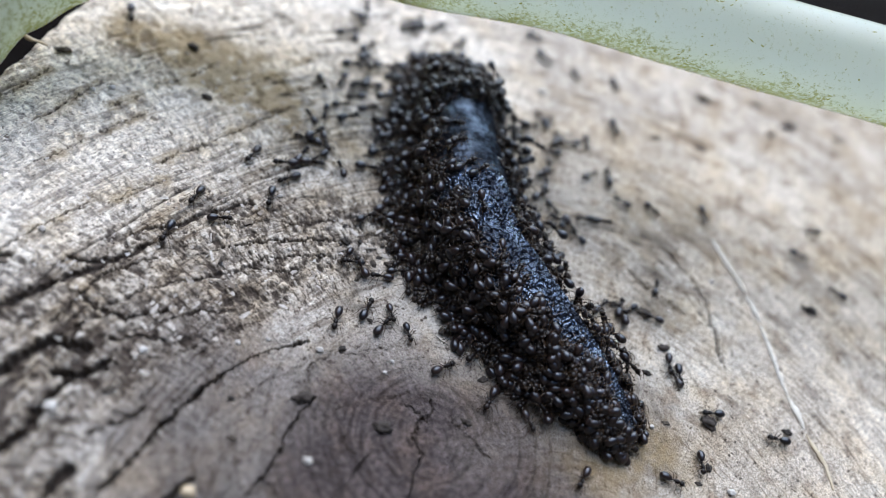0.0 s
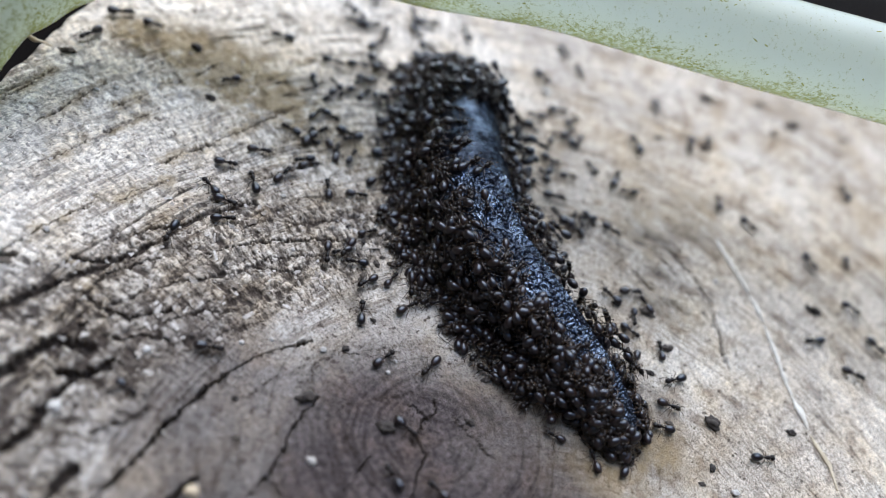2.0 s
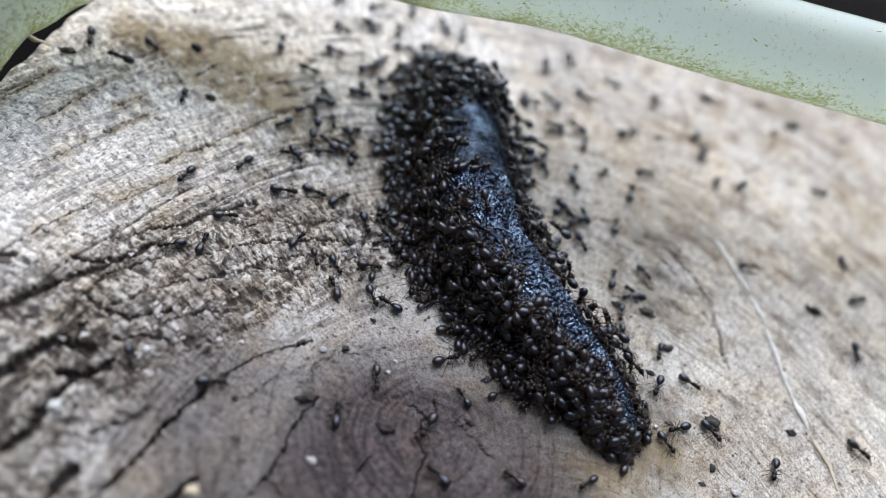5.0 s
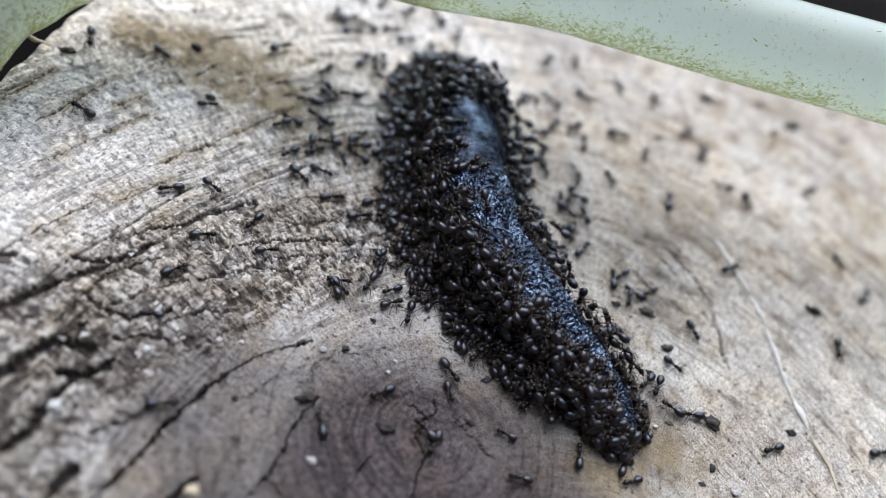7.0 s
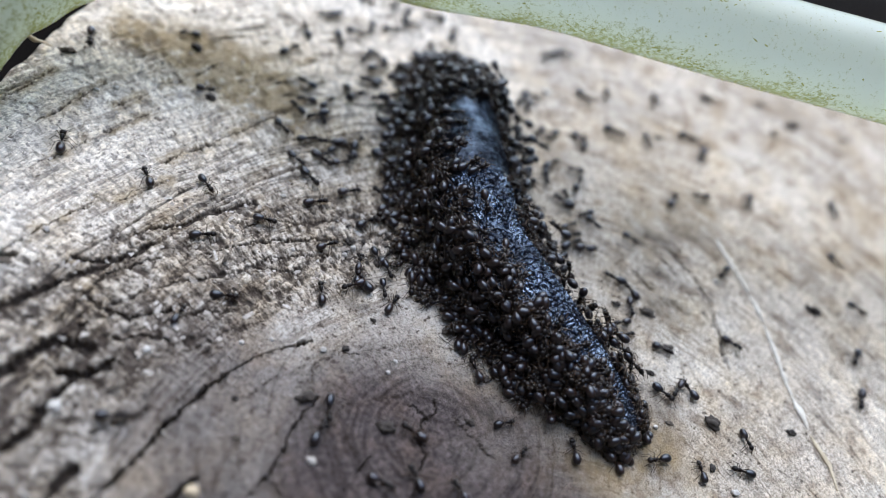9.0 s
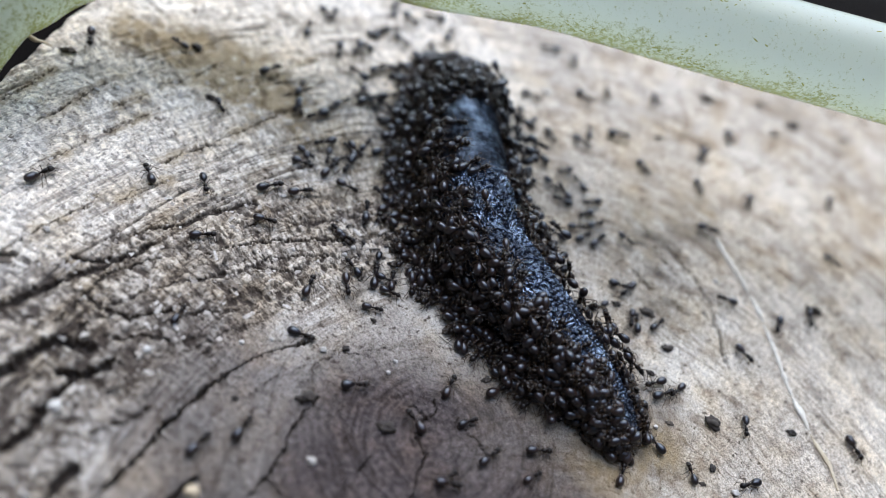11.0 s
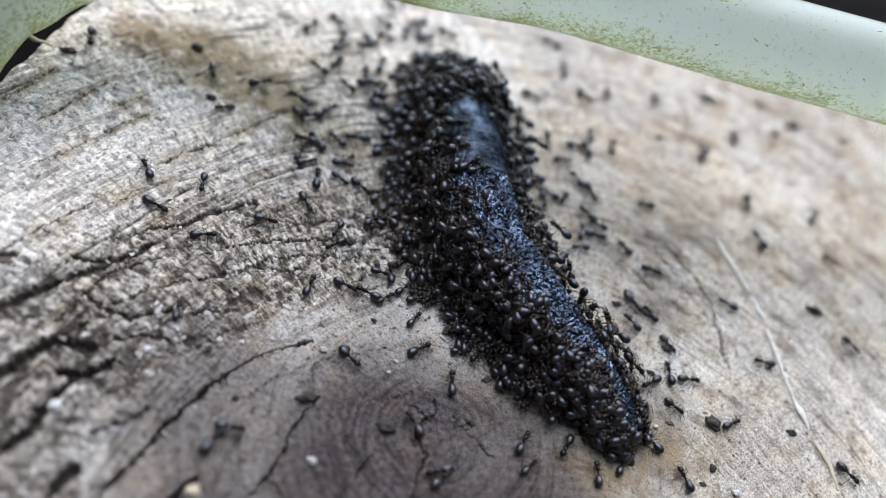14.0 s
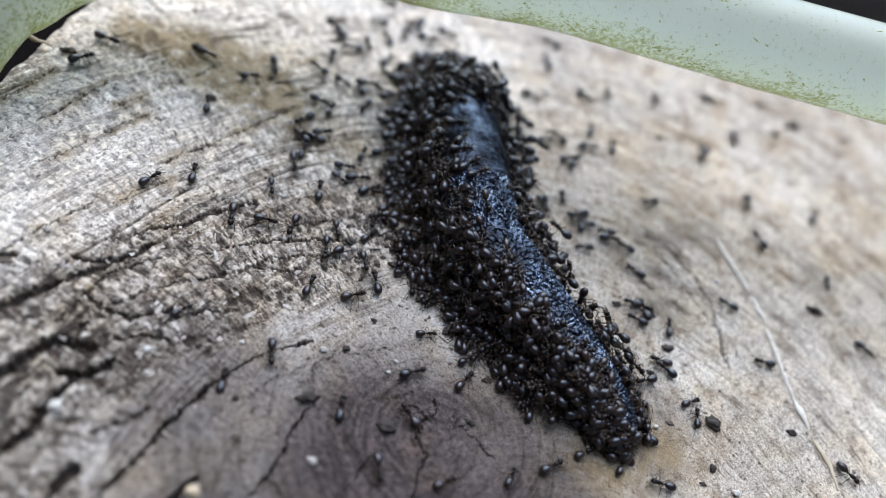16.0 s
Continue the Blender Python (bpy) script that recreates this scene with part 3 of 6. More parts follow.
def tube(points, radii, sides=10, closed=True):
    """Rings of vertices along a line of points; returns vertices and faces."""
    pts = [Vector(p) for p in points]
    verts, up = [], Vector((0, 0, 1))
    for i, p in enumerate(pts):
        d = (pts[min(i + 1, len(pts) - 1)] - pts[max(i - 1, 0)]).normalized()
        side = d.cross(up)
        side = side.normalized() if side.length > 1e-4 else Vector((1, 0, 0))
        other = side.cross(d)
        for k in range(sides):
            t = 2 * math.pi * k / sides
            verts.append(p + radii[i] * (side * math.cos(t) + other * math.sin(t)))
    faces = [f[::-1] for f in grid_faces(len(pts), sides, True)]
    if closed:
        faces += [tuple(range(sides)), tuple(reversed(range(len(verts) - sides, len(verts))))]
    return verts, faces


def smooth_line(points, per=12):
    """Catmull-Rom through the points."""
    p = [Vector(q) for q in points]
    p = [2 * p[0] - p[1]] + p + [2 * p[-1] - p[-2]]
    out = []
    for i in range(1, len(p) - 2):
        a, b, c, d = p[i - 1:i + 3]
        for k in range(per):
            t = k / per
            out.append(0.5 * ((2 * b) + (c - a) * t + (2 * a - 5 * b + 4 * c - d) * t * t + (3 * b - a - 3 * c + d) * t ** 3))
    return out + [p[-2]]


def build_hose():
    line = [(-40, -330, -198), (-80, -210, -180), (-84, -110, -110), (-74, -52, -42), (-64.5, -20, -6), (-58.4, -0.4, 9.9), (-55.5, 5.9, 12.5), (-52.5, 11.7, 13.5), (-44.5, 19.1, 15.0), (-31.6, 24.4, 16.7), (-17.9, 26.0, 19.5), (-10.8, 25.6, 21.2), (1.8, 25.8, 24.0), (17.5, 25.8, 25.7), (30.5, 25.8, 27.1), (44.7, 25.9, 28.7), (59.0, 26.5, 29.4),
            (92.0, 26.0, 24.0), (130, 18, -5), (170, -10, -80), (230, -60, -160), (330, -120, -198)]
    centre = smooth_line(line, 14)
    radius, sides = 5.6, 56
    verts, faces = tube(centre, [radius] * len(centre), sides)
    hose = tagged(new("garden_hose"), "pale green plastic hose with algae specks arching over the stump", "hose")
    ob = mesh_object("tube", [v * MM for v in verts], faces, HOSE, hose)
    at = ob.data.attributes.new("algae", "FLOAT", "POINT")
    vals = []
    for i in range(len(centre)):
        for k in range(sides):
            t = 2 * math.pi * k / sides
            low = max(0.0, math.cos(t + radians(46)))
            # the last term only tints the hose greener towards its west end
            vals.append(0.12 + 0.8 * low ** 3 + 0.24 * max(0.0, min(1.0, (-42 - centre[i].x) / 8)))
    at.data.foreach_set("value", vals)
    # crusts of algae, thickest along the underside
    r = random.Random(31)
    bits, quads = [], []
    pts = [p for p in centre if -66 < p.x < 75 and p.z > 5]
    for k in range(5200):
        i = r.randrange(1, len(pts) - 2)
        p = pts[i].lerp(pts[i + 1], r.random())
        d = (pts[i + 1] - pts[i]).normalized()
        side = d.cross(Vector((0, 0, 1))).normalized()
        up = side.cross(d)
        t = radians(r.gauss(-38, 17)) if r.random() < 0.8 else radians(r.uniform(-60, 150))
        clump = noise.noise(p * 0.16 + Vector((0, 0, t * 3))) + 0.35 * noise.noise(p * 0.6)
        if clump < r.uniform(-0.3, 0.45):
            continue
        n = side * math.cos(t) + up * math.sin(t)
        e = d.cross(n)
        size, ln, turn = r.uniform(0.03, 0.13), r.uniform(0.8, 3.6), r.uniform(-1.2, 1.2)
        a, b = d * math.cos(turn) + e * math.sin(turn), e * math.cos(turn) - d * math.sin(turn)
        base, first = p + n * (radius - 0.02), len(bits)
        for j in range(6):
            w = 2 * math.pi * j / 6
            g = r.uniform(0.6, 1.2)
            bits.append((base + size * g * (a * math.cos(w) * ln + b * math.sin(w))) * MM)
        bits.append((base + n * (0.07 + 0.3 * size)) * MM)
        quads += [(first + j, first + (j + 1) % 6, first + 6) for j in range(6)]
    tagged(mesh_object("algae", bits, quads, ALGAE, hose, "yellow-green crust of algae specks"), kind="stuff")
    return hose


build_hose()

# ---- the slug ----
SPINE = [(-5.3, 30.8, 1.0), (-5.2, 28.0, 5.0), (-2.7, 18.4, 8.2), (-0.6, 11.0, 9.2), (1.7, 5.3, 9.2), (5.0, -0.8, 8.7), (9.9, -5.3, 8.1), (14.8, -8.9, 7.1), (18.9, -11.7, 5.8),
         (22.4, -14.2, 4.4), (25.0, -16.3, 2.8), (26.9, -18.0, 0.8)]
SPINE_LINE = smooth_line(SPINE, 10)


def slug_frame(s):
    """Spine point, forward and side at s in 0..1."""
    f = min(max(s, 0), 0.9999) * (len(SPINE_LINE) - 1)
    i = int(f)
    p = SPINE_LINE[i].lerp(SPINE_LINE[i + 1], f - i)
    d = SPINE_LINE[min(i + 3, len(SPINE_LINE) - 1)] - SPINE_LINE[max(i - 3, 0)]
    d.z = 0
    d.normalize()
    return p, d, Vector((-d.y, d.x, 0))


def slug_point(s, a, lift=0.0):
    """A point of the slug's skin: a is the angle from the ridge, -100 to 100 degrees (positive to the side away from the pith)."""
    p, d, side = slug_frame(s)
    height = p.z
    half = 0.9 + 0.47 * height
    t = radians(a)
    q = Vector((p.x, p.y, 0)) + side * (half * math.copysign(abs(math.sin(t)) ** 0.85, t))
    q.z = max(0.0, height * max(math.cos(t), -0.05) ** 0.75 if math.cos(t) > 0 else 0.0) - 0.25
    return q


def slug_normal(s, a):
    u = slug_point(min(s + 0.02, 1), a) - slug_point(max(s - 0.02, 0), a)
    v = slug_point(s, a + 4) - slug_point(s, a - 4)
    n = u.cross(v)
    n.normalize()
    return -n if n.z < 0 else n


def tubercles(u, v):
    """Rounded grains of the skin, 0 in the furrows to 1 on top, one to each cell of a jittered grid."""
    best = np.full(u.shape, 9.0)
    for di in (-1, 0, 1):
        for dj in (-1, 0, 1):
            i, j = np.floor(u) + di, np.floor(v) + dj
            best = np.minimum(best, np.hypot(i + 0.15 + 0.7 * lattice(i, j, 311) - u, j + 0.15 + 0.7 * lattice(i, j, 312) - v))
    return np.sqrt(np.clip(1 - (best / 0.72) ** 2, 0, 1))


def build_slug():
    slug = tagged(new("slug"), "dead wet black slug lying on the stump, covered with ants", "slug")

    def skin(name, s0, s1, rows, cols, mat, label, bumps, extra, grains):
        rough = np.array([[(*slug_point(s0 + (s1 - s0) * i / 199, -98 + 196 * j / 63), *slug_normal(s0 + (s1 - s0) * i / 199, -98 + 196 * j / 63))
                           for j in range(64)] for i in range(200)])
        u, v = np.linspace(0, 199, rows), np.linspace(0, 63, cols)
        i, j = np.minimum(u.astype(int), 198), np.minimum(v.astype(int), 62)
        fu, fv = (u - i)[:, None, None], (v - j)[None, :, None]
        fine = (rough[i][:, j] * (1 - fu) + rough[i + 1][:, j] * fu) * (1 - fv) + (rough[i][:, j + 1] * (1 - fu) + rough[i + 1][:, j + 1] * fu) * fv
        p, n = fine[..., :3], fine[..., 3:]
        along = np.broadcast_to(np.linspace(s0, s1, rows)[:, None] * 68, p.shape[:2])
        around = np.broadcast_to(np.linspace(-98, 98, cols)[None, :] * 0.11, p.shape[:2])
        end = np.minimum(1.0, 12 * np.minimum(np.arange(rows), np.arange(rows)[::-1]) / (rows - 1))[:, None]
        lift = bumps * (fbm(along * 0.9, around * 1.1, 301, 3) * 2 - 1) + extra * end + grains * tubercles(along / 0.62, around / 0.36)
        verts = ((p + n * lift[..., None]) * MM).reshape(-1, 3)
        return mesh_object(name, verts, grid_faces(rows, cols, False), mat, slug, label)

    skin("body", 0.0, 1.0, 900, 230, SKIN, "granular keeled skin", 0.25, 0.0, 0.42)
    skin("mantle", 0.10, 0.365, 160, 90, MANTLE, "smooth dull mantle", 0.14, 0.5, 0.0)
    return slug


build_slug()


# ---- an ant, 4 mm, heading +x, its feet on z = 0 ----
def blob(rx, ry, rz, seg=14, rings=9, squeeze=None):
    bm = bmesh.new()
    bmesh.ops.create_uvsphere(bm, u_segments=seg, v_segments=rings, radius=1)
    for v in bm.verts:
        x, y, z = v.co.z, v.co.y, v.co.x
        k = squeeze(x) if squeeze else 1.0
        v.co = Vector((x * rx, y * ry * k, z * rz * k))
    bmesh.ops.recalc_face_normals(bm, faces=bm.faces)
    return bm


def limb(points, radii, sides=4):
    bm = bmesh.new()
    verts, faces = tube(points, radii, sides)
    vs = [bm.verts.new(v) for v in verts]
    for f in faces:
        bm.faces.new([vs[k] for k in f])
    return bm


def shift(bm, x, y, z, tilt=0):
    bmesh.ops.transform(bm, matrix=pose(x, y, z, 0, tilt, 0), verts=bm.verts)
    return bm


def scaled(bm):
    bmesh.ops.scale(bm, vec=(MM, MM, MM), verts=bm.verts)
    return bm


LEG_ROOTS = ((0.55, 38), (0.2, 88), (-0.1, 138))


def build_ant(name, stride, lean, label):
    """stride: how far the legs stand swung, lean: the tilt of the gaster."""
    ant = tagged(new(name), label, "ant", "ants feeding on the slug")
    part("gaster", scaled(shift(blob(0.92, 0.60, 0.56, 14, 10, lambda x: 1 - 0.18 * x), -1.35, 0, 0.78, lean)), GASTER, ant, "glossy black gaster")
    part("petiole", scaled(shift(blob(0.16, 0.14, 0.26, 6, 5), -0.38, 0, 0.72)), CHITIN, ant)
    thorax = blob(0.62, 0.32, 0.34, 10, 8, lambda x: 0.82 + 0.26 * math.sin(2.6 * x + 0.4))
    part("mesosoma", scaled(shift(thorax, 0.25, 0, 0.86, -6)), CHITIN, ant)
    head = part("head", scaled(shift(blob(0.46, 0.43, 0.33, 10, 8, lambda x: 1 - 0.15 * x), 1.12, 0, 0.86, 18)), CHITIN, ant)
    for side in (-1, 1):
        a = [(1.32, 0.10 * side, 0.98), (1.55, 0.5 * side, 1.18 + 0.1 * stride * side), (1.95, 0.62 * side, 0.9), (2.25, (0.55 + 0.2 * stride) * side, 0.62)]
        part("antenna", scaled(limb(a, [0.035, 0.035, 0.045, 0.04])), LEGS, head)
        m = [(1.45, 0.12 * side, 0.74), (1.62, 0.14 * side, 0.66), (1.72, 0.03 * side, 0.62)]
        part("mandible", scaled(limb(m, [0.06, 0.05, 0.015])), LEGS, head)
        for k, (root, out) in enumerate(LEG_ROOTS):
            swing = stride * 16 * (1 if (k + (side > 0)) % 2 else -1)
            t = radians(out + swing)
            c, s = math.cos(t), math.sin(t) * side
            long = (1.45, 1.35, 1.75)[k]
            pts = [(root, 0.16 * side, 0.70), (root + 0.12 * c, 0.16 * side + 0.22 * s, 0.66), (root + 0.48 * long * c, 0.16 * side + 0.5 * long * s, 1.12),
                   (root + 0.86 * long * c, 0.16 * side + 0.92 * long * s, 0.32), (root + 1.1 * long * c, 0.16 * side + 1.2 * long * s, 0.02)]
            part("leg", scaled(limb(pts, [0.065, 0.065, 0.05, 0.034, 0.02])), LEGS, ant)
    return ant


ANTS = [build_ant("ant", 0.6, -4, "small glossy black ant walking on the weathered wood"),
        build_ant("ant", -0.7, -8, "small glossy black ant standing on the weathered wood"),
        build_ant("ant", 0.1, 6, "small glossy black ant feeding on the slug")]


def stand(point, normal, heading, lift=0.0):
    """A pose on a surface: mm point, its normal, and a heading vector."""
    n = Vector(normal).normalized()
    x = Vector(heading)
    x = (x - n * x.dot(n)).normalized()
    y = n.cross(x)
    m = Matrix((x, y, n)).transposed().to_4x4()
    m.translation = (Vector(point) + n * lift) * MM
    return m


rng = random.Random(5)


def spawn(kind, m, size, used=[0, 0, 0]):
    """An ant at a pose: the first of its kind is the built one, the rest are copies."""
    used[kind] += 1
    size *= 0.9
    m = m @ Matrix.Diagonal((size, size, size, 1))
    if used[kind] > 1:
        return copy_thing(ANTS[kind], m)
    ANTS[kind].matrix_basis = m
    return ANTS[kind]


# feeding ants on the slug
FEEDERS = []
for i in range(210):
    s = rng.uniform(0.0, 1.0) if i < 172 else rng.uniform(0.0, 0.17)
    away = rng.random() < 0.32
    bare = 4 if s < 0.12 else 12 if s < 0.3 else 0
    a = rng.uniform(20 if s < 0.12 else 34, 98) if away else -rng.uniform(bare, 98)
    if s < 0.2:
        a = rng.uniform(-95, 95)
    q, n = slug_point(s, a), slug_normal(s, a)
    n = (n + Vector((rng.uniform(-0.5, 0.5), rng.uniform(-0.5, 0.5), rng.uniform(-0.2, 0.4)))).normalized()
    t = rng.uniform(0, 2 * math.pi)
    heading, lift = Vector((math.cos(t), math.sin(t), rng.uniform(0, 0.6))), rng.uniform(0.0, 1.1 if away else min(1.2, max(0.15, (-a - 25) / 30)))
    FEEDERS.append((spawn(2, stand(q, n, heading, lift), rng.uniform(0.88, 1.1)), s, a, n, heading, lift))


def pack_ants(count):
    """The crowd under the upper layer of ants, one mesh of ants that cannot be counted."""
    verts, faces, mats = [], [], []
    names = {"gaster": 0, "head": 1, "petiole": 1, "mesosoma": 1, "leg": 2, "antenna": 2, "mandible": 2}
    for i in range(count):
        foot = i > 0.68 * count
        s = rng.uniform(0.015, 0.97) if i > 60 else rng.uniform(0.03, 0.17)
        away = rng.random() < 0.45
        a = rng.uniform(62, 98) if away else -rng.uniform(8 if s < 0.12 else 36 if s < 0.3 else 22, 99)
        if s < 0.17:
            a = rng.uniform(-98, 98)
        p, d, side = slug_frame(min(max(s, 0), 1))
        q, n = slug_point(s, a), slug_normal(s, a)
        q = q + (n + side * math.copysign(0.7, a)) * rng.uniform(0.0, 0.8 if s < 0.55 and a < 0 else 0.5 if a < 0 else 1.7 if 0.1 < s < 0.8 else 0.6)
        if a < -68 and 0.05 < s < 0.75:
            q = q - side * rng.uniform(0, 3.0) * rng.random()
            n = Vector((0, 0, 1))
        if a > 66 and s < 0.55:
            q = q + side * rng.uniform(0, 3.4) * rng.random()
            n = Vector((0, 0, 1))
        q.z = max(q.z, 0.0)
        if foot:
            s = rng.triangular(0.02, 0.8, 0.3)
            p, d, side = slug_frame(s)
            out = rng.uniform(0, 1) ** 1.4 * (5.4 if 0.22 < s < 0.5 else 3.6)
            q = slug_point(s, -88) - side * out
            if rng.random() < 0.4:
                s = rng.uniform(0.0, 0.2)
                p, d, side = slug_frame(s)
                turn = rng.choice((-1, 1))
                q = slug_point(s, 86 * turn) + side * turn * out * (1.0 if turn < 0 else 0.8) - d * rng.uniform(0, 1.5) * rng.random()
            q.z = max(0.0, 2.6 * (1 - out / 3.0)) * rng.random()
            n = Vector((0, 0, 1))
        n = (n + Vector((rng.uniform(-0.5, 0.5), rng.uniform(-0.5, 0.5), rng.uniform(-0.2, 0.4)))).normalized()
        t = rng.uniform(0, 2 * math.pi)
        m = stand(q, n, (math.cos(t), math.sin(t), rng.uniform(-0.3, 0.6)), 0) @ Matrix.Diagonal((0.9, 0.9, 0.9, 1))
        for ob in ANTS[i % 3].children_recursive:
            me = ob.data
            k = len(verts)
            verts += [m @ v.co for v in me.vertices]
            faces += [tuple(k + w for w in f.vertices) for f in me.polygons]
            mats += [names[ob.name.split(".")[0]]] * len(me.polygons)
    crowd = mesh_object("crowd_of_ants", verts, faces, GASTER)
    crowd.data.materials.append(CHITIN)
    crowd.data.materials.append(LEGS)
    crowd.data.polygons.foreach_set("material_index", mats)
    tagged(crowd, "dense crowd of black ants packed against the slug", "ants", kind="stuff")


pack_ants(860)

# ants that crawl over the wood
CRAWLERS = []
for i in range(76):
    CRAWLERS.append(spawn(i % 2, pose(0, 0, 0.001), 0.90 + 0.24 * rng.random()))

# ants that mill about at the edge of the crowd: x, y, and reach in mm
MILLERS = []
for i in range(64):
    if i < 26:
        x, y = rng.uniform(-21, -8), rng.uniform(3, 36)
        x -= 0.1 * y
    elif i < 36:
        x, y = rng.uniform(-12, -3), rng.uniform(-8, 2)
    elif i < 42:
        x, y = rng.uniform(-22, -6), rng.uniform(36, 46)
    elif i < 56:
        y = rng.uniform(8, 30)
        x = 15.5 - 0.33 * y + rng.uniform(0, 9) * rng.random()
    else:
        f = rng.random()
        x, y = 6 + 22 * f + rng.uniform(2, 7), 12 - 24 * f + rng.uniform(2, 7)
    MILLERS.append((spawn(i % 2, pose(x * MM, y * MM, 0.001), 0.88 + 0.22 * rng.random()), x, y))


# ---- debris on the sawn face ----
def lump(name, rough, stretch, seed):
    bm = bmesh.new()
    bmesh.ops.create_icosphere(bm, subdivisions=3, radius=0.5)
    for v in bm.verts:
        p = v.co.copy()
        v.co *= 1 + rough * noise.noise(p * 2.6 + Vector((seed, 0, 0))) + 0.5 * rough * noise.noise(p * 6 + Vector((0, seed, 0)))
        v.co = Vector((v.co.x * stretch, v.co.y, v.co.z * 0.75))
    bmesh.ops.scale(bm, vec=(MM, MM, MM), verts=bm.verts)
    return bm


def scatter(name, label, category, group, mat, rough, stretch, places):
    """Copies of three lumps; each place is x, y, size, turn, in millimetres and degrees."""
    kinds = []
    for i, (x, y, size, turn) in enumerate(places):
        k = size / stretch
        m = pose(x * MM, y * MM, (ground_z(x, y) + 0.26 * k) * MM, 0, 0, turn) @ Matrix.Diagonal((k, k, k, 1))
        if i < 3:
            ob = tagged(part(name, lump(name, rough, stretch, 7.7 * i), mat, None), label, category, group)
            ob.matrix_basis = m
            kinds.append(ob)
        else:
            copy = kinds[i % len(kinds)].copy()
            scene.collection.objects.link(copy)
            copy.matrix_basis = m


scatter("soil_crumb", "small dark crumb of soil lying on the grey wood", "crumb", "crumbs on the stump", CRUMB, 0.7, 1.5,
        [(37.2, -11.4, 2.0, -15), (52.3, 11.7, 1.7, 0), (47.8, -8.8, 1.1, 0), (30.7, -3.0, 1.2, 0), (-9.7, -24.8, 1.7, 40), (-0.6, -25.1, 1.7, 0), (37.3, -17.0, 1.0, 70),
         (-5.5, -13.1, 0.6, 0), (36.0, -19.4, 0.7, 0), (-16.4, -27.3, 0.7, 0), (8.0, -21.4, 1.0, 0), (8.9, -15.7, 1.0, 30), (-39.5, 18.2, 1.4, -10), (-34.5, 10.5, 1.2, 0), (-5.9, -17.9, 0.6, 0), (-7.3, -17.8, 0.8, 20), (31.0, -2.9, 1.1, 50), (23.4, 0.9, 1.0, 0),
         (25.6, -5.2, 0.8, 30), (28.7, -7.3, 0.9, 0)] + [(rng.gauss(-8.6, 1.7), rng.gauss(-4.4, 1.5), rng.uniform(0.4, 1.2), rng.uniform(0, 180)) for i in range(16)]
        + [(4 + 8 * k / 13 + rng.gauss(0, 0.5), -11.5 - 3.5 * k / 13 + rng.gauss(0, 0.7), rng.uniform(0.4, 1.1), rng.uniform(0, 180)) for k in range(14)])
scatter("bark_fragment", "dark flake of bark lying on the wood", "bark", "bark bits on the stump", BARK, 0.65, 2.2,
        [(27.8, 1.2, 2.1, 0), (-52.9, 9.5, 1.7, 20), (31.6, -13.2, 0.9, 0), (-14.7, -31.2, 1.0, 0), (-8.4, -8.0, 1.1, 80), (-23.5, -12.1, 1.0, 80), (-43.7, -20.9, 2.2, 20),
         (27.4, 34.5, 1.6, 20), (51.0, 49.3, 2.8, 30), (35.4, 47.8, 2.6, 0), (44.8, 51.4, 1.8, 0), (35.1, 35.8, 1.8, 0), (47.7, 45.5, 1.6, 0), (60.7, 50.8, 1.7, 0), (-27.8, -30.4, 1.3, 40)])
scatter("grit_grain", "pale grain of grit lying on the wood", "grit", "grit on the stump", GRIT, 0.35, 1.2,
        [(-31.8, -33.9, 1.3, 0), (-42.2, -15.9, 0.8, 0), (-26.7, -25.3, 0.9, 20), (-18.1, -21.1, 0.6, 0), (-7.0, -31.1, 1.0, 0), (-9.6, -18.8, 0.6, 50), (-2.1, -18.9, 0.5, 0),
         (-17.1, -7.5, 0.5, 0), (-20.7, -0.7, 0.6, 10), (-11.2, -5.7, 0.7, 0), (-47.0, 5.2, 0.7, 0), (40.2, -19.1, 0.9, 0), (29.9, -14.3, 0.6, 0), (8.5, 35.2, 1.1, 0), (-9.7, -18.8, 0.8, 0), (37.3, 10.4, 0.7, 0), (-1.7, -17.3, 0.5, 0), (-15.3, -19.6, 0.5, 0), (-10.5, -4.4, 0.7, 0), (-45.1, 6.4, 0.8, 10), (6.5, -13.2, 0.6, 0)])
scatter("yellow_crumb", "yellowish decayed crumb in a crack of the wood", "crumb", "", STRAW, 0.4, 1.3, [(-16.6, -37.6, 1.4, 0)])


def strip(name, label, category, mat, points, radius, flat=0.5):
    """A thin tapered fibre through points on the wood, mm."""
    line = [p + Vector((noise.noise(p * 1.7), noise.noise(p * 1.9), 0)) * 0.1 for p in smooth_line([(x, y, z + ground_z(x, y)) for x, y, z in points], 14)]
    radii = [0.85 * radius * (0.35 + 0.65 * math.sin(math.pi * (0.06 + 0.88 * i / (len(line) - 1)))) * (0.85 + 0.6 * noise.noise(p * 0.9)) for i, p in enumerate(line)]
    verts, faces = tube(line, radii, 8)
    for k, v in enumerate(verts):
        v.z = line[k // 8].z + flat * (v.z - line[k // 8].z)
    return tagged(mesh_object(name, [v * MM for v in verts], faces, mat), label, category)


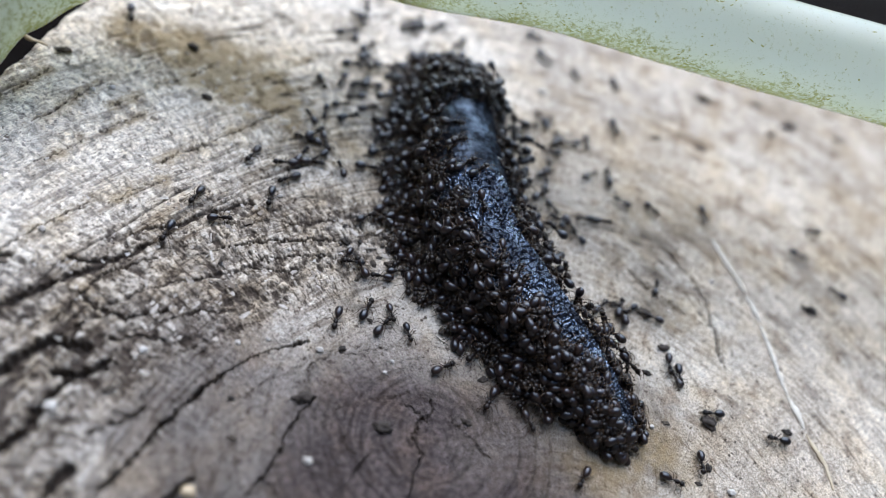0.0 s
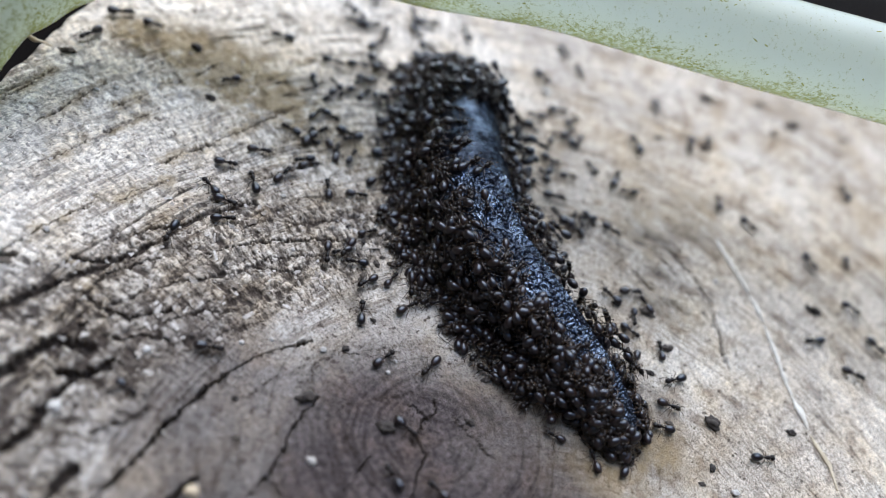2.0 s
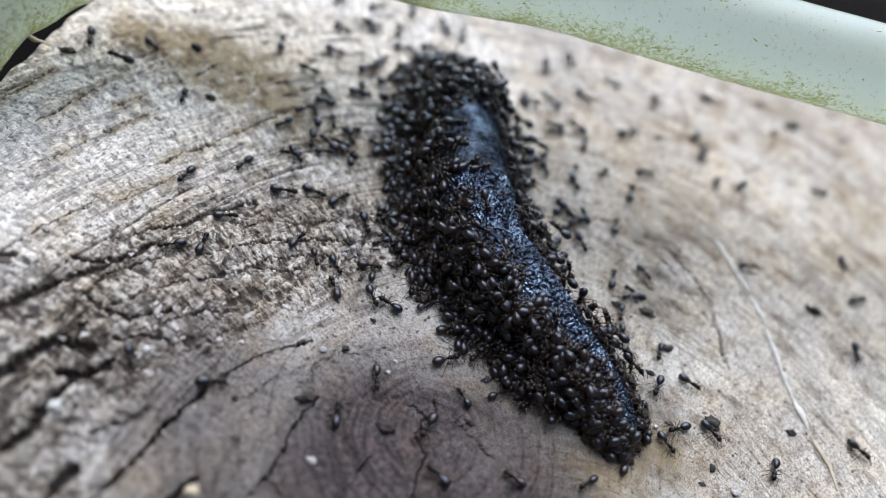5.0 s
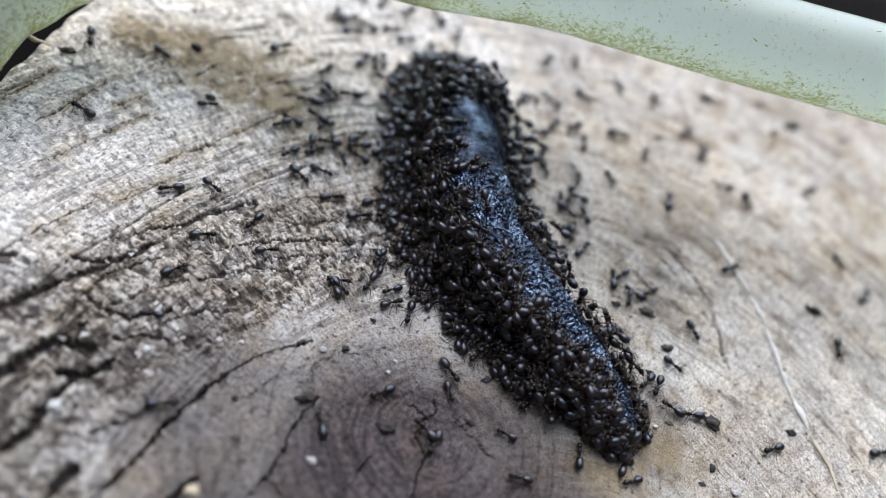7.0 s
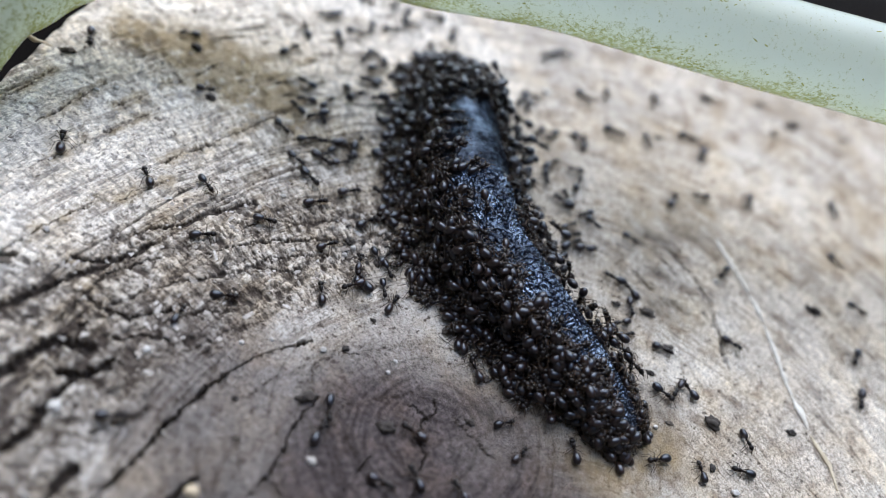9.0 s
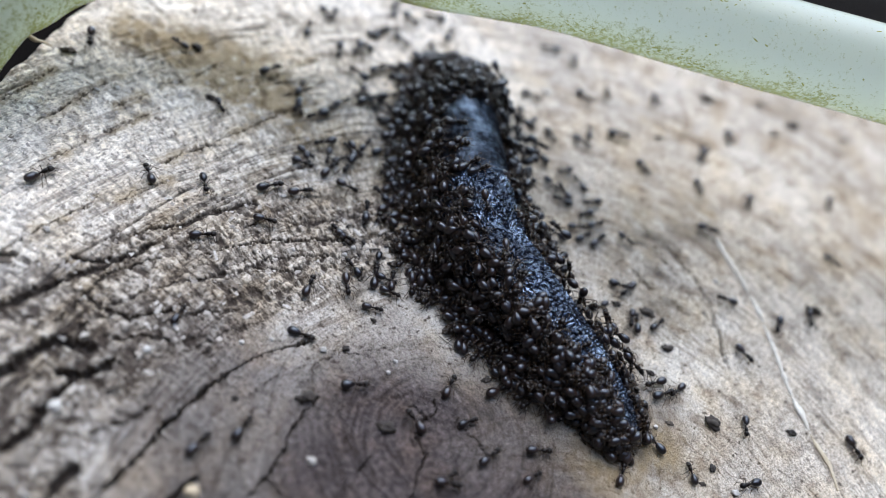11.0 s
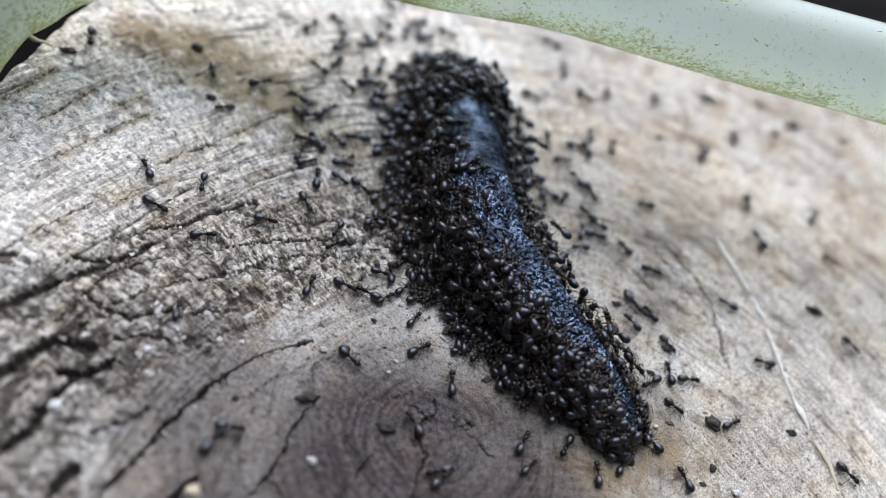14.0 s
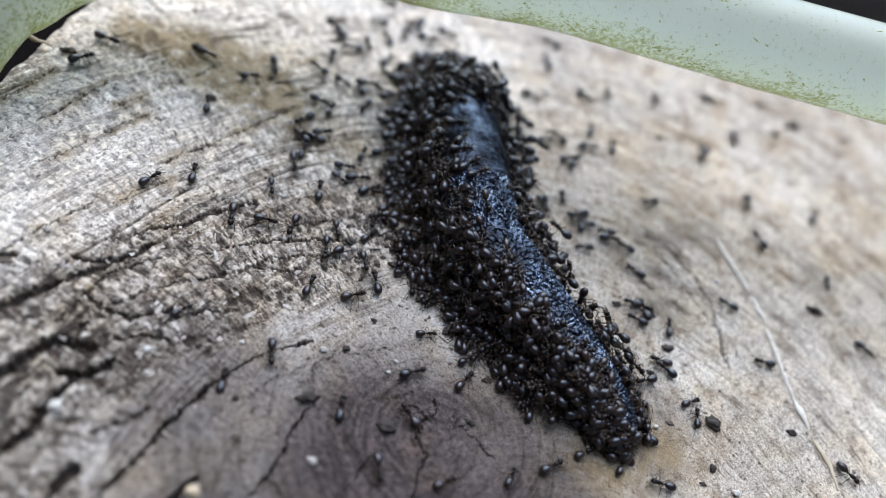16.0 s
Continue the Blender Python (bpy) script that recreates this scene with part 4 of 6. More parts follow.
WHITE = "pale torn wood fibre raised along a growth ring"
strip("wood_fibre", WHITE, "fibre", PALE, [(37.3, 18.4, 0), (38.7, 16.1, 0.1), (40.3, 13.7, 0.15), (41.4, 12.1, 0.1), (42.4, 10.6, 0)], 0.68)
strip("wood_fibre", WHITE, "fibre", PALE, [(42.6, 10.1, 0), (43.5, 8.6, 0.1), (44.5, 6.6, 0)], 0.46)
strip("wood_fibre", WHITE, "fibre", PALE, [(44.6, 6.0, 0), (45.7, 3.1, 0.1), (46.7, 0.4, 0.1), (48.2, -3.4, 0)], 0.5)
strip("wood_fibre", WHITE, "fibre", PALE, [(48.3, -3.7, 0), (49.4, -5.7, 0.1), (50.3, -7.4, 0)], 0.62)
strip("wood_fibre", WHITE, "fibre", STRAW, [(50.5, -8.0, 0), (51.7, -9.9, 0.1), (53.0, -11.7, 0), (53.8, -14.4, 0)], 0.42)
strip("straw_bit", "dry curled straw bit on the edge of the stump", "straw", STRAW, [(-57.6, 7.7, 2.0), (-57.0, 8.2, 1.9), (-56.3, 8.3, 1.3), (-55.6, 8.8, 0.9), (-54.6, 9.0, 0.5)], 0.4)
for x, y, turn, size in ((4.1, -10.0, 60, 2.4), (3.1, -12.5, -20, 1.8), (5.9, -12.2, 15, 2.0), (8.0, -14.0, -35, 2.2), (9.4, -13.3, 5, 1.6), (-8.1, -3.5, 30, 1.8), (-10.0, -5.5, 75, 1.5), (2.4, -9.1, -40, 1.7)):
    c, d = math.cos(radians(turn)) * size / 2, math.sin(radians(turn)) * size / 2
    strip("wood_chip", "thin grey chip of wood beside the slug", "wood chip", CHIP, [(x - c, y - d, 0.05), (x, y, 0.12), (x + c, y + d, 0.05)], 0.17)


# ---- how the ants move ----
def trail(points):
    """Rows on the wood from points of seconds, x, y and heading: turns are split into small steps."""
    t, x, y, h = [np.array(c, float) for c in zip(*points)]
    h = np.unwrap(np.radians(h))
    ts, xs, ys, hs = [t[0]], [x[0]], [y[0]], [h[0]]
    for i in range(1, len(t)):
        n = max(1, math.ceil(abs(h[i] - h[i - 1]) / 1.0))
        for k in range(1, n + 1):
            f = k / n
            for out, c in ((ts, t), (xs, x), (ys, y), (hs, h)):
                out.append(c[i - 1] + (c[i] - c[i - 1]) * f)
    xs, ys = np.array(xs), np.array(ys)
    z = np.maximum(relief(xs, ys)[0], -0.6)
    return [(a, stand((b, c, d), (0, 0, 1), (math.cos(e), math.sin(e), 0))) for a, b, c, d, e in zip(ts, xs, ys, z, hs)]


def gait(ant, points):
    """Legs that swing in two sets of three while the ant goes along."""
    legs = [o for o in ant.children if o.name.startswith("leg")]
    times, phase, beat = [0.0], [0.0], 1.0
    for (t0, x0, y0, _), (t1, x1, y1, _) in zip(points[:-1], points[1:]):
        if math.hypot(x1 - x0, y1 - y0) > 1.2 and t1 - t0 < 3:
            steps = max(2, round((t1 - t0) / 0.125))
            for k in range(1, steps + 1):
                beat = -beat
                times.append(t0 + (t1 - t0) * k / steps)
                phase.append(beat)
    if len(times) < 3:
        return
    if times[-1] < 16:
        times.append(16.0)
        phase.append(0.0)
    for k, leg in enumerate(legs):
        side, root = (-1 if k < 3 else 1), LEG_ROOTS[k % 3][0] * MM
        sign = 1 if (k % 3 + (k >= 3)) % 2 else -1
        walk(leg, [(t, Matrix.Translation((root, 0.00016 * side, 0)) @ pose(0, 0, 0, 0, 0, 13 * sign * p) @ Matrix.Translation((-root, -0.00016 * side, 0))) for t, p in zip(times, phase)])


def crawl(i, *points):
    walk(CRAWLERS[i], trail(points))
    gait(CRAWLERS[i], points)


def feed():
    """Feeding ants shuffle a little on the slug; some shift along it."""
    r = random.Random(8)
    for ant, s, a, n, heading, lift in FEEDERS:
        restless = r.random()
        if restless < 0.35:
            continue
        rows, t, turn, ds, da = [], 0.0, 0.0, 0.0, 0.0
        while True:
            q = slug_point(min(max(s + ds, 0), 1), a + da)
            rows.append((t, stand(q, n, Matrix.Rotation(turn, 3, n) @ heading, lift)))
            if t >= 16:
                break
            t = min(16.0, t + r.uniform(0.35, 1.6) if r.random() < 0.7 else t + 2.5)
            t = min(t, 16.0)
            turn += r.uniform(-0.35, 0.35)
            ds = min(max(ds + r.uniform(-0.012, 0.012) * (2.5 if restless > 0.8 else 0.6), -0.05), 0.05)
            da = min(max(da + r.uniform(-3, 3), -8), 8)
        walk(ant, rows)


def mill():
    """Short errands to and fro near one spot."""
    r = random.Random(21)
    for ant, x, y in MILLERS:
        px, py, h, t, points = x, y, r.uniform(0, 360), 0.0, []
        points.append((t, px, py, h))
        while t < 16:
            t = min(16.0, t + r.uniform(0.3, 1.5))
            if r.random() < 0.65:
                h += r.uniform(-75, 75)
                go = r.uniform(0.5, 3.0)
                nx, ny = px + go * math.cos(radians(h)), py + go * math.sin(radians(h))
                if math.hypot(nx - x, ny - y) < 4.5:
                    px, py = nx, ny
                else:
                    h += 70
            points.append((t, px, py, h))
        walk(ant, trail(points))


def motions():
    feed()
    mill()
    crawl(0, (0, -48.7, 19.4, 295), (0.5, -52.2, 13.4, 252), (1, -52.4, 13.5, 151), (1.5, -52.4, 13.5, 151), (2, -51.9, 13.2, 246), (6.5, -51.4, 12.6, 293), (15.5, -51.4, 12.6, 293), (16, -49.5, 13.6, 358))
    crawl(1, (0, -25.9, 3.6, 256), (0.5, -24.4, 5.5, 36), (1, -25.0, 4.9, 21), (1.5, -25.0, 4.9, 21), (2, -25.5, 4.8, 12), (2.5, -24.8, 5.2, 14), (3, -25.3, 5.3, 20), (3.5, -24.1, 5.4, 21), (4, -22.4, 5.9, 317), (6.5, -19.8, 5.9, 329), (7, -17.4, 4.8, 353), (7.5, -17.8, 3.0, 33), (8, -15.3, 3.2, 11), (8.5, -12.1, 4.1, 42), (9, -13.2, 3.3, 31), (11.5, -13.7, 4.0, 346), (12, -10.9, 5.1, 71), (12.5, -9.2, 3.4, 71), (13, -11.7, 1.4, 82), (13.5, -10.8, 2.4, 66), (14, -9.5, 4.2, 49), (14.5, -9.6, 5.7, 55), (15, -9.5, 6.5, 46), (15.5, -9.1, 0.8, 214), (16, -9.1, 0.8, 214))
    crawl(2, (0, -22.0, 4.1, 202), (0.5, -21.6, 4.2, 200), (1, -21.1, 3.7, 254), (1.5, -20.4, 2.9, 9), (2, -21.7, 2.4, 69), (2.5, -20.8, 2.6, 55), (3, -21.5, 1.7, 40), (3.5, -19.0, 1.9, 5), (4, -17.6, 2.2, 31), (6.5, -16.7, -0.1, 289), (7, -14.9, 1.7, 26), (7.5, -14.8, 1.0, 34), (8, -14.8, 1.0, 34), (8.5, -15.7, -0.4, 15), (9, -16.5, -0.1, 31), (12, -19.1, 0.7, 26), (12.5, -17.3, -0.8, 318), (13, -17.3, -1.3, 273), (13.5, -17.5, -0.5, 268), (14, -17.7, -1.0, 312), (14.5, -17.9, -2.0, 330), (15, -18.2, -3.6, 301), (15.5, -18.2, -5.0, 268), (16, -18.2, -5.0, 268))
    crawl(3, (0, -29.5, -5.2, 260), (1, -29.5, -5.2, 260), (1.5, -30.0, -5.5, 250), (2, -29.1, -3.1, 150), (2.5, -32.0, -1.9, 244), (3, -32.5, -2.1, 248), (3.5, -32.5, -1.7, 218), (4, -32.5, -1.7, 218), (6.5, -31.5, -5.2, 322), (7, -33.0, -5.5, 212), (7.5, -37.0, -4.8, 156), (8, -37.0, -4.8, 156), (8.5, -36.0, -4.8, 131), (9, -36.0, -4.8, 131), (11.5, -36.1, -4.2, 132), (13.5, -36.1, -4.2, 132), (14, -36.6, -3.8, 133), (14.5, -36.6, -3.8, 133), (15, -35.5, -4.8, 35), (15.5, -35.5, -5.0, 35), (16, -35.4, -4.9, 61))
    crawl(4, (0, -30.4, -11.2, 268), (4, -30.4, -11.2, 268), (6.5, -28.9, -15.1, 139), (7, -27.8, -15.3, 46), (13, -6.5, -19.0, 333), (14, -6.5, -19.0, 333), (15, -5.9, -24.5, 96), (16, -5.9, -24.5, 96))
    crawl(5, (0, -25.6, -6.8, 20), (4, -25.6, -6.8, 20), (6.5, -24.0, -5.6, 25), (7, -22.6, -5.9, 250), (7.5, -21.1, -5.3, 5), (16, -21.1, -5.3, 5))
    crawl(6, (0, -20.7, 1.9, 227), (0.5, -18.9, 1.6, 51), (1, -18.1, 2.2, 1), (1.5, -20.0, -2.0, 166), (2, -16.1, 2.6, 113), (2.5, -16.1, 2.1, 119), (3, -17.9, 2.0, 149), (3.5, -14.7, 0.1, 15), (6.5, -13.5, 3.6, 92), (7, -9.9, 3.3, 36), (8, -7.4, 1.8, 59), (12.5, -5.5, 4.9, 258), (14.5, -12.5, -1.3, 277), (15, -15.1, -1.4, 252), (15.5, -12.5, -7.0, 278), (16, -12.8, -6.8, 233))
    crawl(7, (0, -21.6, -1.7, 279), (0.5, -21.7, -2.4, 319), (1.5, -27.4, -6.0, 271), (2, -26.3, -4.4, 356), (2.5, -26.0, -4.0, 313), (4, -25.5, -10.6, 151), (6.5, -28.3, -11.1, 0), (7, -26.8, -9.9, 24), (14.5, -26.8, -9.9, 24), (15, -27.4, -10.1, 28), (15.5, -30.0, -7.0, 130), (16, -31.6, -1.9, 102))
    crawl(8, (0, -16.9, 27.9, 332), (0.5, -18.3, 26.9, 246), (1, -17.6, 28.7, 7), (1.5, -16.9, 28.6, 23), (3, -15.5, 26.0, 239), (3.5, -17.8, 26.3, 263), (4, -17.2, 25.1, 55), (6.5, -16.9, 27.1, 341), (7, -18.5, 27.5, 76), (8, -18.1, 29.6, 39), (8.5, -19.5, 31.5, 226), (9, -22.8, 29.4, 300), (12, -22.1, 27.2, 275), (12.5, -22.2, 28.3, 288), (13.5, -22.2, 28.3, 288), (14, -22.7, 30.1, 275), (15, -52.1, 7.8, 130), (15.5, -53.0, 8.2, 109), (16, -50.6, 9.1, 47))
    crawl(9, (0, -9.8, 40.4, 240), (0.5, -14.1, 33.5, 250), (1, -15.8, 36.4, 31), (1.5, -17.1, 36.5, 24), (2, -12.9, 37.1, 315), (2.5, -12.2, 36.4, 298), (3, -12.5, 37.3, 294), (3.5, -12.5, 36.6, 286), (4, -13.0, 36.6, 301), (6.5, -19.6, 34.1, 241), (7, -20.1, 34.5, 171), (9, -19.4, 34.2, 274), (11.5, -17.2, 34.1, 93), (12, -14.0, 37.5, 46), (12.5, -13.5, 37.0, 53), (13.5, -14.3, 35.1, 272), (14, -14.5, 35.7, 272), (16, -14.5, 35.7, 272))
    crawl(10, (0, -5.8, 38.4, 253), (2, -5.8, 41.2, 123), (13, -8.4, 39.4, 59), (13.5, -8.4, 39.4, 351), (16, -8.4, 39.4, 351))
    crawl(11, (0, -19.7, 21.8, 263), (0.5, -21.0, 20.3, 256), (1, -21.0, 21.2, 217), (3, -25.8, 17.8, 17), (3.5, -25.3, 20.8, 44), (4, -25.3, 20.8, 44), (7.5, -22.4, 22.4, 227), (8, -22.3, 21.3, 232), (8.5, -23.7, 21.4, 77), (9, -24.5, 18.8, 171), (11.5, -24.8, 17.2, 77), (12, -23.5, 14.6, 240), (13, -24.9, 15.2, 148), (14, -24.7, 15.7, 171), (14.5, -23.5, 16.9, 171), (15, -23.5, 16.1, 270), (15.5, -22.0, 16.5, 13), (16, -21.4, 16.3, 351))
    crawl(12, (0, -17.4, 21.9, 223), (0.5, -15.7, 21.4, 41), (1, -16.4, 23.3, 345), (1.5, -17.2, 24.4, 351), (3, -15.5, 22.3, 65), (3.5, -14.9, 21.6, 42), (7.5, -20.9, 18.9, 315), (8, -18.6, 21.4, 121), (8.5, -19.7, 24.3, 89), (9, -18.4, 27.9, 256), (11.5, -20.2, 28.9, 264), (12, -19.3, 29.4, 300), (13, -19.1, 30.2, 53), (14, -21.9, 24.3, 257), (14.5, -22.1, 24.9, 257), (15.5, -17.6, 21.9, 120), (16, -17.6, 21.9, 120))
    crawl(13, (0, -18.3, 17.6, 28), (0.5, -19.0, 17.2, 28), (1, -19.0, 18.7, 63), (1.5, -21.1, 18.8, 133), (2, -20.7, 20.6, 148), (3.5, -16.7, 14.5, 27), (4, -16.8, 14.1, 2), (6.5, -14.6, 13.3, 63), (8.5, -15.6, 12.2, 27), (9, -14.8, 11.9, 66), (11.5, -13.7, 12.1, 73), (12, -19.3, 9.5, 274), (12.5, -19.0, 9.7, 302), (13, -18.8, 10.6, 310), (13.5, -18.8, 10.1, 310), (14, -22.7, 14.7, 76), (14.5, -19.2, 15.7, 220), (15, -24.5, 6.1, 262), (15.5, -24.4, 2.3, 255), (16, -22.4, -0.4, 293))
    crawl(14, (0, -14.7, 18.9, 33), (0.5, -14.1, 19.3, 24), (1, -14.1, 19.3, 24), (1.5, -15.2, 21.9, 34), (2, -16.4, 21.1, 65), (2.5, -18.1, 22.0, 75), (3, -18.1, 22.0, 75), (4, -19.6, 15.3, 62), (6.5, -25.8, 13.1, 22), (7, -24.0, 11.5, 172), (7.5, -25.2, 13.9, 77), (8.5, -23.9, 17.0, 351), (9, -20.2, 13.8, 295), (11.5, -20.0, 16.2, 75), (12, -22.1, 18.7, 76), (13, -19.3, 20.1, 328), (14, -15.6, 23.7, 13), (14.5, -15.7, 20.6, 239), (15, -19.7, 14.9, 220), (16, -22.8, 25.4, 275))
    crawl(15, (0, -18.3, 9.2, 341), (0.5, -19.2, 7.1, 320), (1, -19.3, 7.4, 342), (1.5, -19.7, 7.5, 3), (2, -19.2, 5.4, 32), (3, -18.1, 5.7, 26), (3.5, -18.1, 5.7, 26), (4, -17.8, 6.3, 26), (6.5, -19.0, 9.9, 358), (7, -19.3, 8.0, 43), (7.5, -19.3, 9.5, 2), (8.5, -21.5, 9.4, 6), (9, -20.8, 9.5, 27), (11.5, -19.9, 6.3, 329), (12, -19.6, 6.0, 320), (12.5, -19.9, 6.3, 311), (13, -19.7, 6.1, 333), (13.5, -21.1, 6.9, 85), (14.5, -21.1, 6.9, 85), (15, -21.0, 7.1, 58), (15.5, -20.9, 7.4, 89), (16, -20.9, 7.4, 89))
    crawl(16, (0, -16.6, 15.8, 37), (0.5, -17.7, 13.0, 122), (1, -17.7, 14.3, 39), (1.5, -17.1, 14.4, 44), (2.5, -15.5, 11.2, 298), (3, -16.7, 12.6, 345), (3.5, -12.9, 12.6, 291), (4, -13.2, 12.6, 272), (6.5, -8.1, 7.2, 231), (7, -7.5, 0.8, 274), (8, -6.2, -8.6, 281), (8.5, -8.4, -8.7, 176), (11.5, -6.3, -7.2, 68), (12, -5.0, -9.4, 33), (12.5, -5.2, -9.9, 37), (13, -4.8, -9.5, 57), (13.5, -6.8, -10.3, 211), (14, -7.3, -10.1, 171), (14.5, -6.4, -10.1, 174), (15, -6.6, -12.5, 306), (15.5, -4.4, -12.2, 5), (16, -6.8, -8.1, 117))
    crawl(17, (0, 7.9, 26.6, 34), (0.5, 7.6, 26.0, 40), (1, 7.4, 26.0, 349), (2.5, 7.4, 26.0, 349), (4, 6.7, 30.8, 10), (12.5, 6.7, 32.8, 351), (16, 6.7, 32.8, 351))
    crawl(18, (0, 11.9, 25.0, 238), (0.5, 11.9, 25.0, 238), (1, 12.0, 21.4, 12), (6.5, 8.8, 20.4, 195), (7.5, 10.9, 22.0, 344), (8.5, 12.0, 20.7, 30), (11.5, 8.7, 21.2, 182), (12, 8.0, 21.1, 193), (12.5, 7.9, 21.6, 219), (13, 6.9, 22.1, 123), (16, 6.9, 22.1, 123))
    crawl(19, (0, 16.6, 27.4, 281), (0.5, 17.8, 28.2, 303), (1, 25.1, 26.3, 244), (1.5, 32.6, 26.2, 351), (2, 37.4, 25.3, 102), (2.5, 36.7, 25.8, 171), (3.5, 36.2, 28.9, 297), (7, 38.3, 28.9, 193), (7.5, 39.3, 29.7, 206), (8.5, 34.9, 25.0, 189), (11.5, 33.9, 26.9, 301), (12, 33.2, 23.5, 171), (12.5, 29.5, 23.0, 195), (13.5, 26.9, 20.6, 172), (14, 25.9, 19.4, 200), (14.5, 26.6, 20.2, 217), (16, 26.6, 20.2, 217))
    crawl(20, (0, 20.6, 32.5, 292), (0.5, 20.2, 33.1, 290), (1, 19.2, 32.1, 312), (2, 23.6, 30.8, 127), (2.5, 26.4, 35.1, 101), (6.5, 20.6, 31.5, 358), (7, 21.0, 31.4, 3), (7.5, 21.0, 31.4, 3), (8, 20.5, 31.8, 3), (8.5, 20.3, 31.7, 351), (9, 20.3, 31.7, 351), (11.5, 21.1, 31.1, 27), (13, 16.4, 19.5, 192), (13.5, 18.7, 20.0, 351), (15, 16.1, 13.0, 211), (16, 16.1, 13.0, 211))
    crawl(21, (0, 17.9, 21.6, 46), (0.5, 18.4, 24.5, 35), (1, 17.4, 24.6, 83), (1.5, 16.7, 22.9, 144), (2, 17.3, 22.9, 144), (7, 20.5, 22.1, 306), (8, 21.4, 21.4, 2), (9, 24.6, 12.3, 341), (11.5, 23.8, 11.5, 325), (12, 23.7, 10.7, 292), (12.5, 22.2, 10.3, 204), (13, 23.4, 10.3, 145), (14, 23.4, 10.3, 145), (14.5, 23.5, 10.5, 171), (16, 23.5, 10.5, 171))
    crawl(22, (0, 20.5, 22.5, 105), (0.5, 21.3, 22.6, 107), (1, 21.0, 23.5, 86), (1.5, 21.2, 22.7, 76), (2, 21.2, 22.4, 79), (2.5, 20.9, 22.3, 105), (3, 22.0, 23.1, 144), (4, 22.0, 22.9, 115), (6.5, 26.4, 17.1, 40), (7, 29.6, 21.9, 93), (7.5, 29.6, 22.2, 93), (8, 29.8, 22.0, 110), (8.5, 29.6, 22.7, 93), (11.5, 37.3, 18.8, 352), (13.5, 43.7, 20.9, 130), (16, 43.7, 20.9, 130))
    crawl(23, (0, 13.2, 41.3, 300), (1, 13.2, 41.3, 300), (1.5, 12.5, 42.2, 307), (4, 17.9, 41.7, 197), (6.5, 19.4, 44.6, 114), (7, 19.7, 42.7, 126), (8, 18.1, 39.4, 276), (16, 18.1, 39.4, 276))
    crawl(24, (0, 19.8, 42.6, 295), (1.5, 19.2, 43.1, 293), (2, 26.5, 40.8, 289), (6.5, 26.1, 42.3, 274), (16, 26.1, 42.3, 274))
    crawl(25, (0, 22.9, 18.6, 171), (0.5, 17.5, 18.9, 220), (1, 14.4, 18.3, 19), (1.5, 17.0, 14.9, 2), (3, 20.9, 9.3, 210), (3.5, 21.5, 9.8, 212), (4, 26.1, 8.3, 351), (6.5, 27.8, 5.8, 262), (7, 27.6, 4.4, 226), (7.5, 25.6, -0.1, 239), (8, 24.9, -1.9, 207), (11.5, 20.1, 0.1, 226), (14, 17.2, 7.5, 203), (14.5, 17.7, 7.8, 203), (16, 17.7, 7.8, 203))
    crawl(26, (0, 20.8, 13.8, 13), (0.5, 20.8, 13.8, 13), (1, 21.7, 12.5, 339), (2, 21.7, 12.5, 339), (3, 22.7, 13.1, 40), (4, 23.2, 14.2, 21), (6.5, 20.4, 13.0, 188), (7, 16.0, 16.1, 182), (7.5, 12.0, 15.5, 182), (9, 17.8, 7.6, 195), (11.5, 18.2, 17.1, 213), (12.5, 25.0, 15.4, 192), (13.5, 28.1, 8.9, 325), (14, 27.9, 8.1, 356), (14.5, 27.2, 7.6, 5), (15, 25.2, 7.2, 162), (15.5, 25.9, 7.2, 159), (16, 25.2, 7.2, 162))
    crawl(27, (0, 27.8, 19.2, 324), (0.5, 24.2, 18.4, 358), (1, 24.1, 18.5, 313), (1.5, 21.7, 19.0, 153), (3, 26.2, 23.9, 286), (6.5, 25.5, 27.2, 83), (7, 25.3, 29.2, 261), (8.5, 24.2, 35.0, 351), (9, 25.5, 32.4, 290), (12, 25.1, 22.8, 324), (12.5, 21.7, 20.4, 195), (13, 23.5, 21.3, 2), (14, 20.0, 28.7, 96), (16, 20.0, 28.7, 96))
    crawl(28, (0, 35.7, 21.7, 288), (0.5, 37.9, 24.8, 102), (1, 37.6, 24.2, 80), (1.5, 37.7, 23.4, 91), (2, 42.5, 22.9, 322), (2.5, 41.3, 24.6, 171), (3, 39.8, 26.9, 332), (3.5, 40.4, 27.9, 321), (4, 40.4, 31.5, 206), (6.5, 42.1, 27.8, 286), (9, 42.5, 27.7, 259), (12, 42.5, 27.7, 259), (13, 42.2, 27.5, 270), (14, 42.2, 27.3, 270), (16, 42.2, 27.3, 270))
    crawl(29, (0, 53.7, 26.8, 204), (0.5, 53.3, 24.8, 334), (1.5, 58.3, 22.4, 264), (13.5, 55.7, 21.8, 340), (14, 55.7, 21.8, 340), (14.5, 54.6, 17.2, 265), (16, 54.6, 17.2, 265))
    crawl(30, (0, 51.2, 20.8, 346), (1, 48.3, 17.9, 345), (1.5, 52.6, 20.2, 304), (6.5, 39.5, 13.6, 36), (7, 39.5, 13.6, 36), (8, 39.3, 17.8, 14), (9, 38.2, 12.0, 242), (11.5, 38.6, 7.0, 171), (16, 38.6, 7.0, 171))
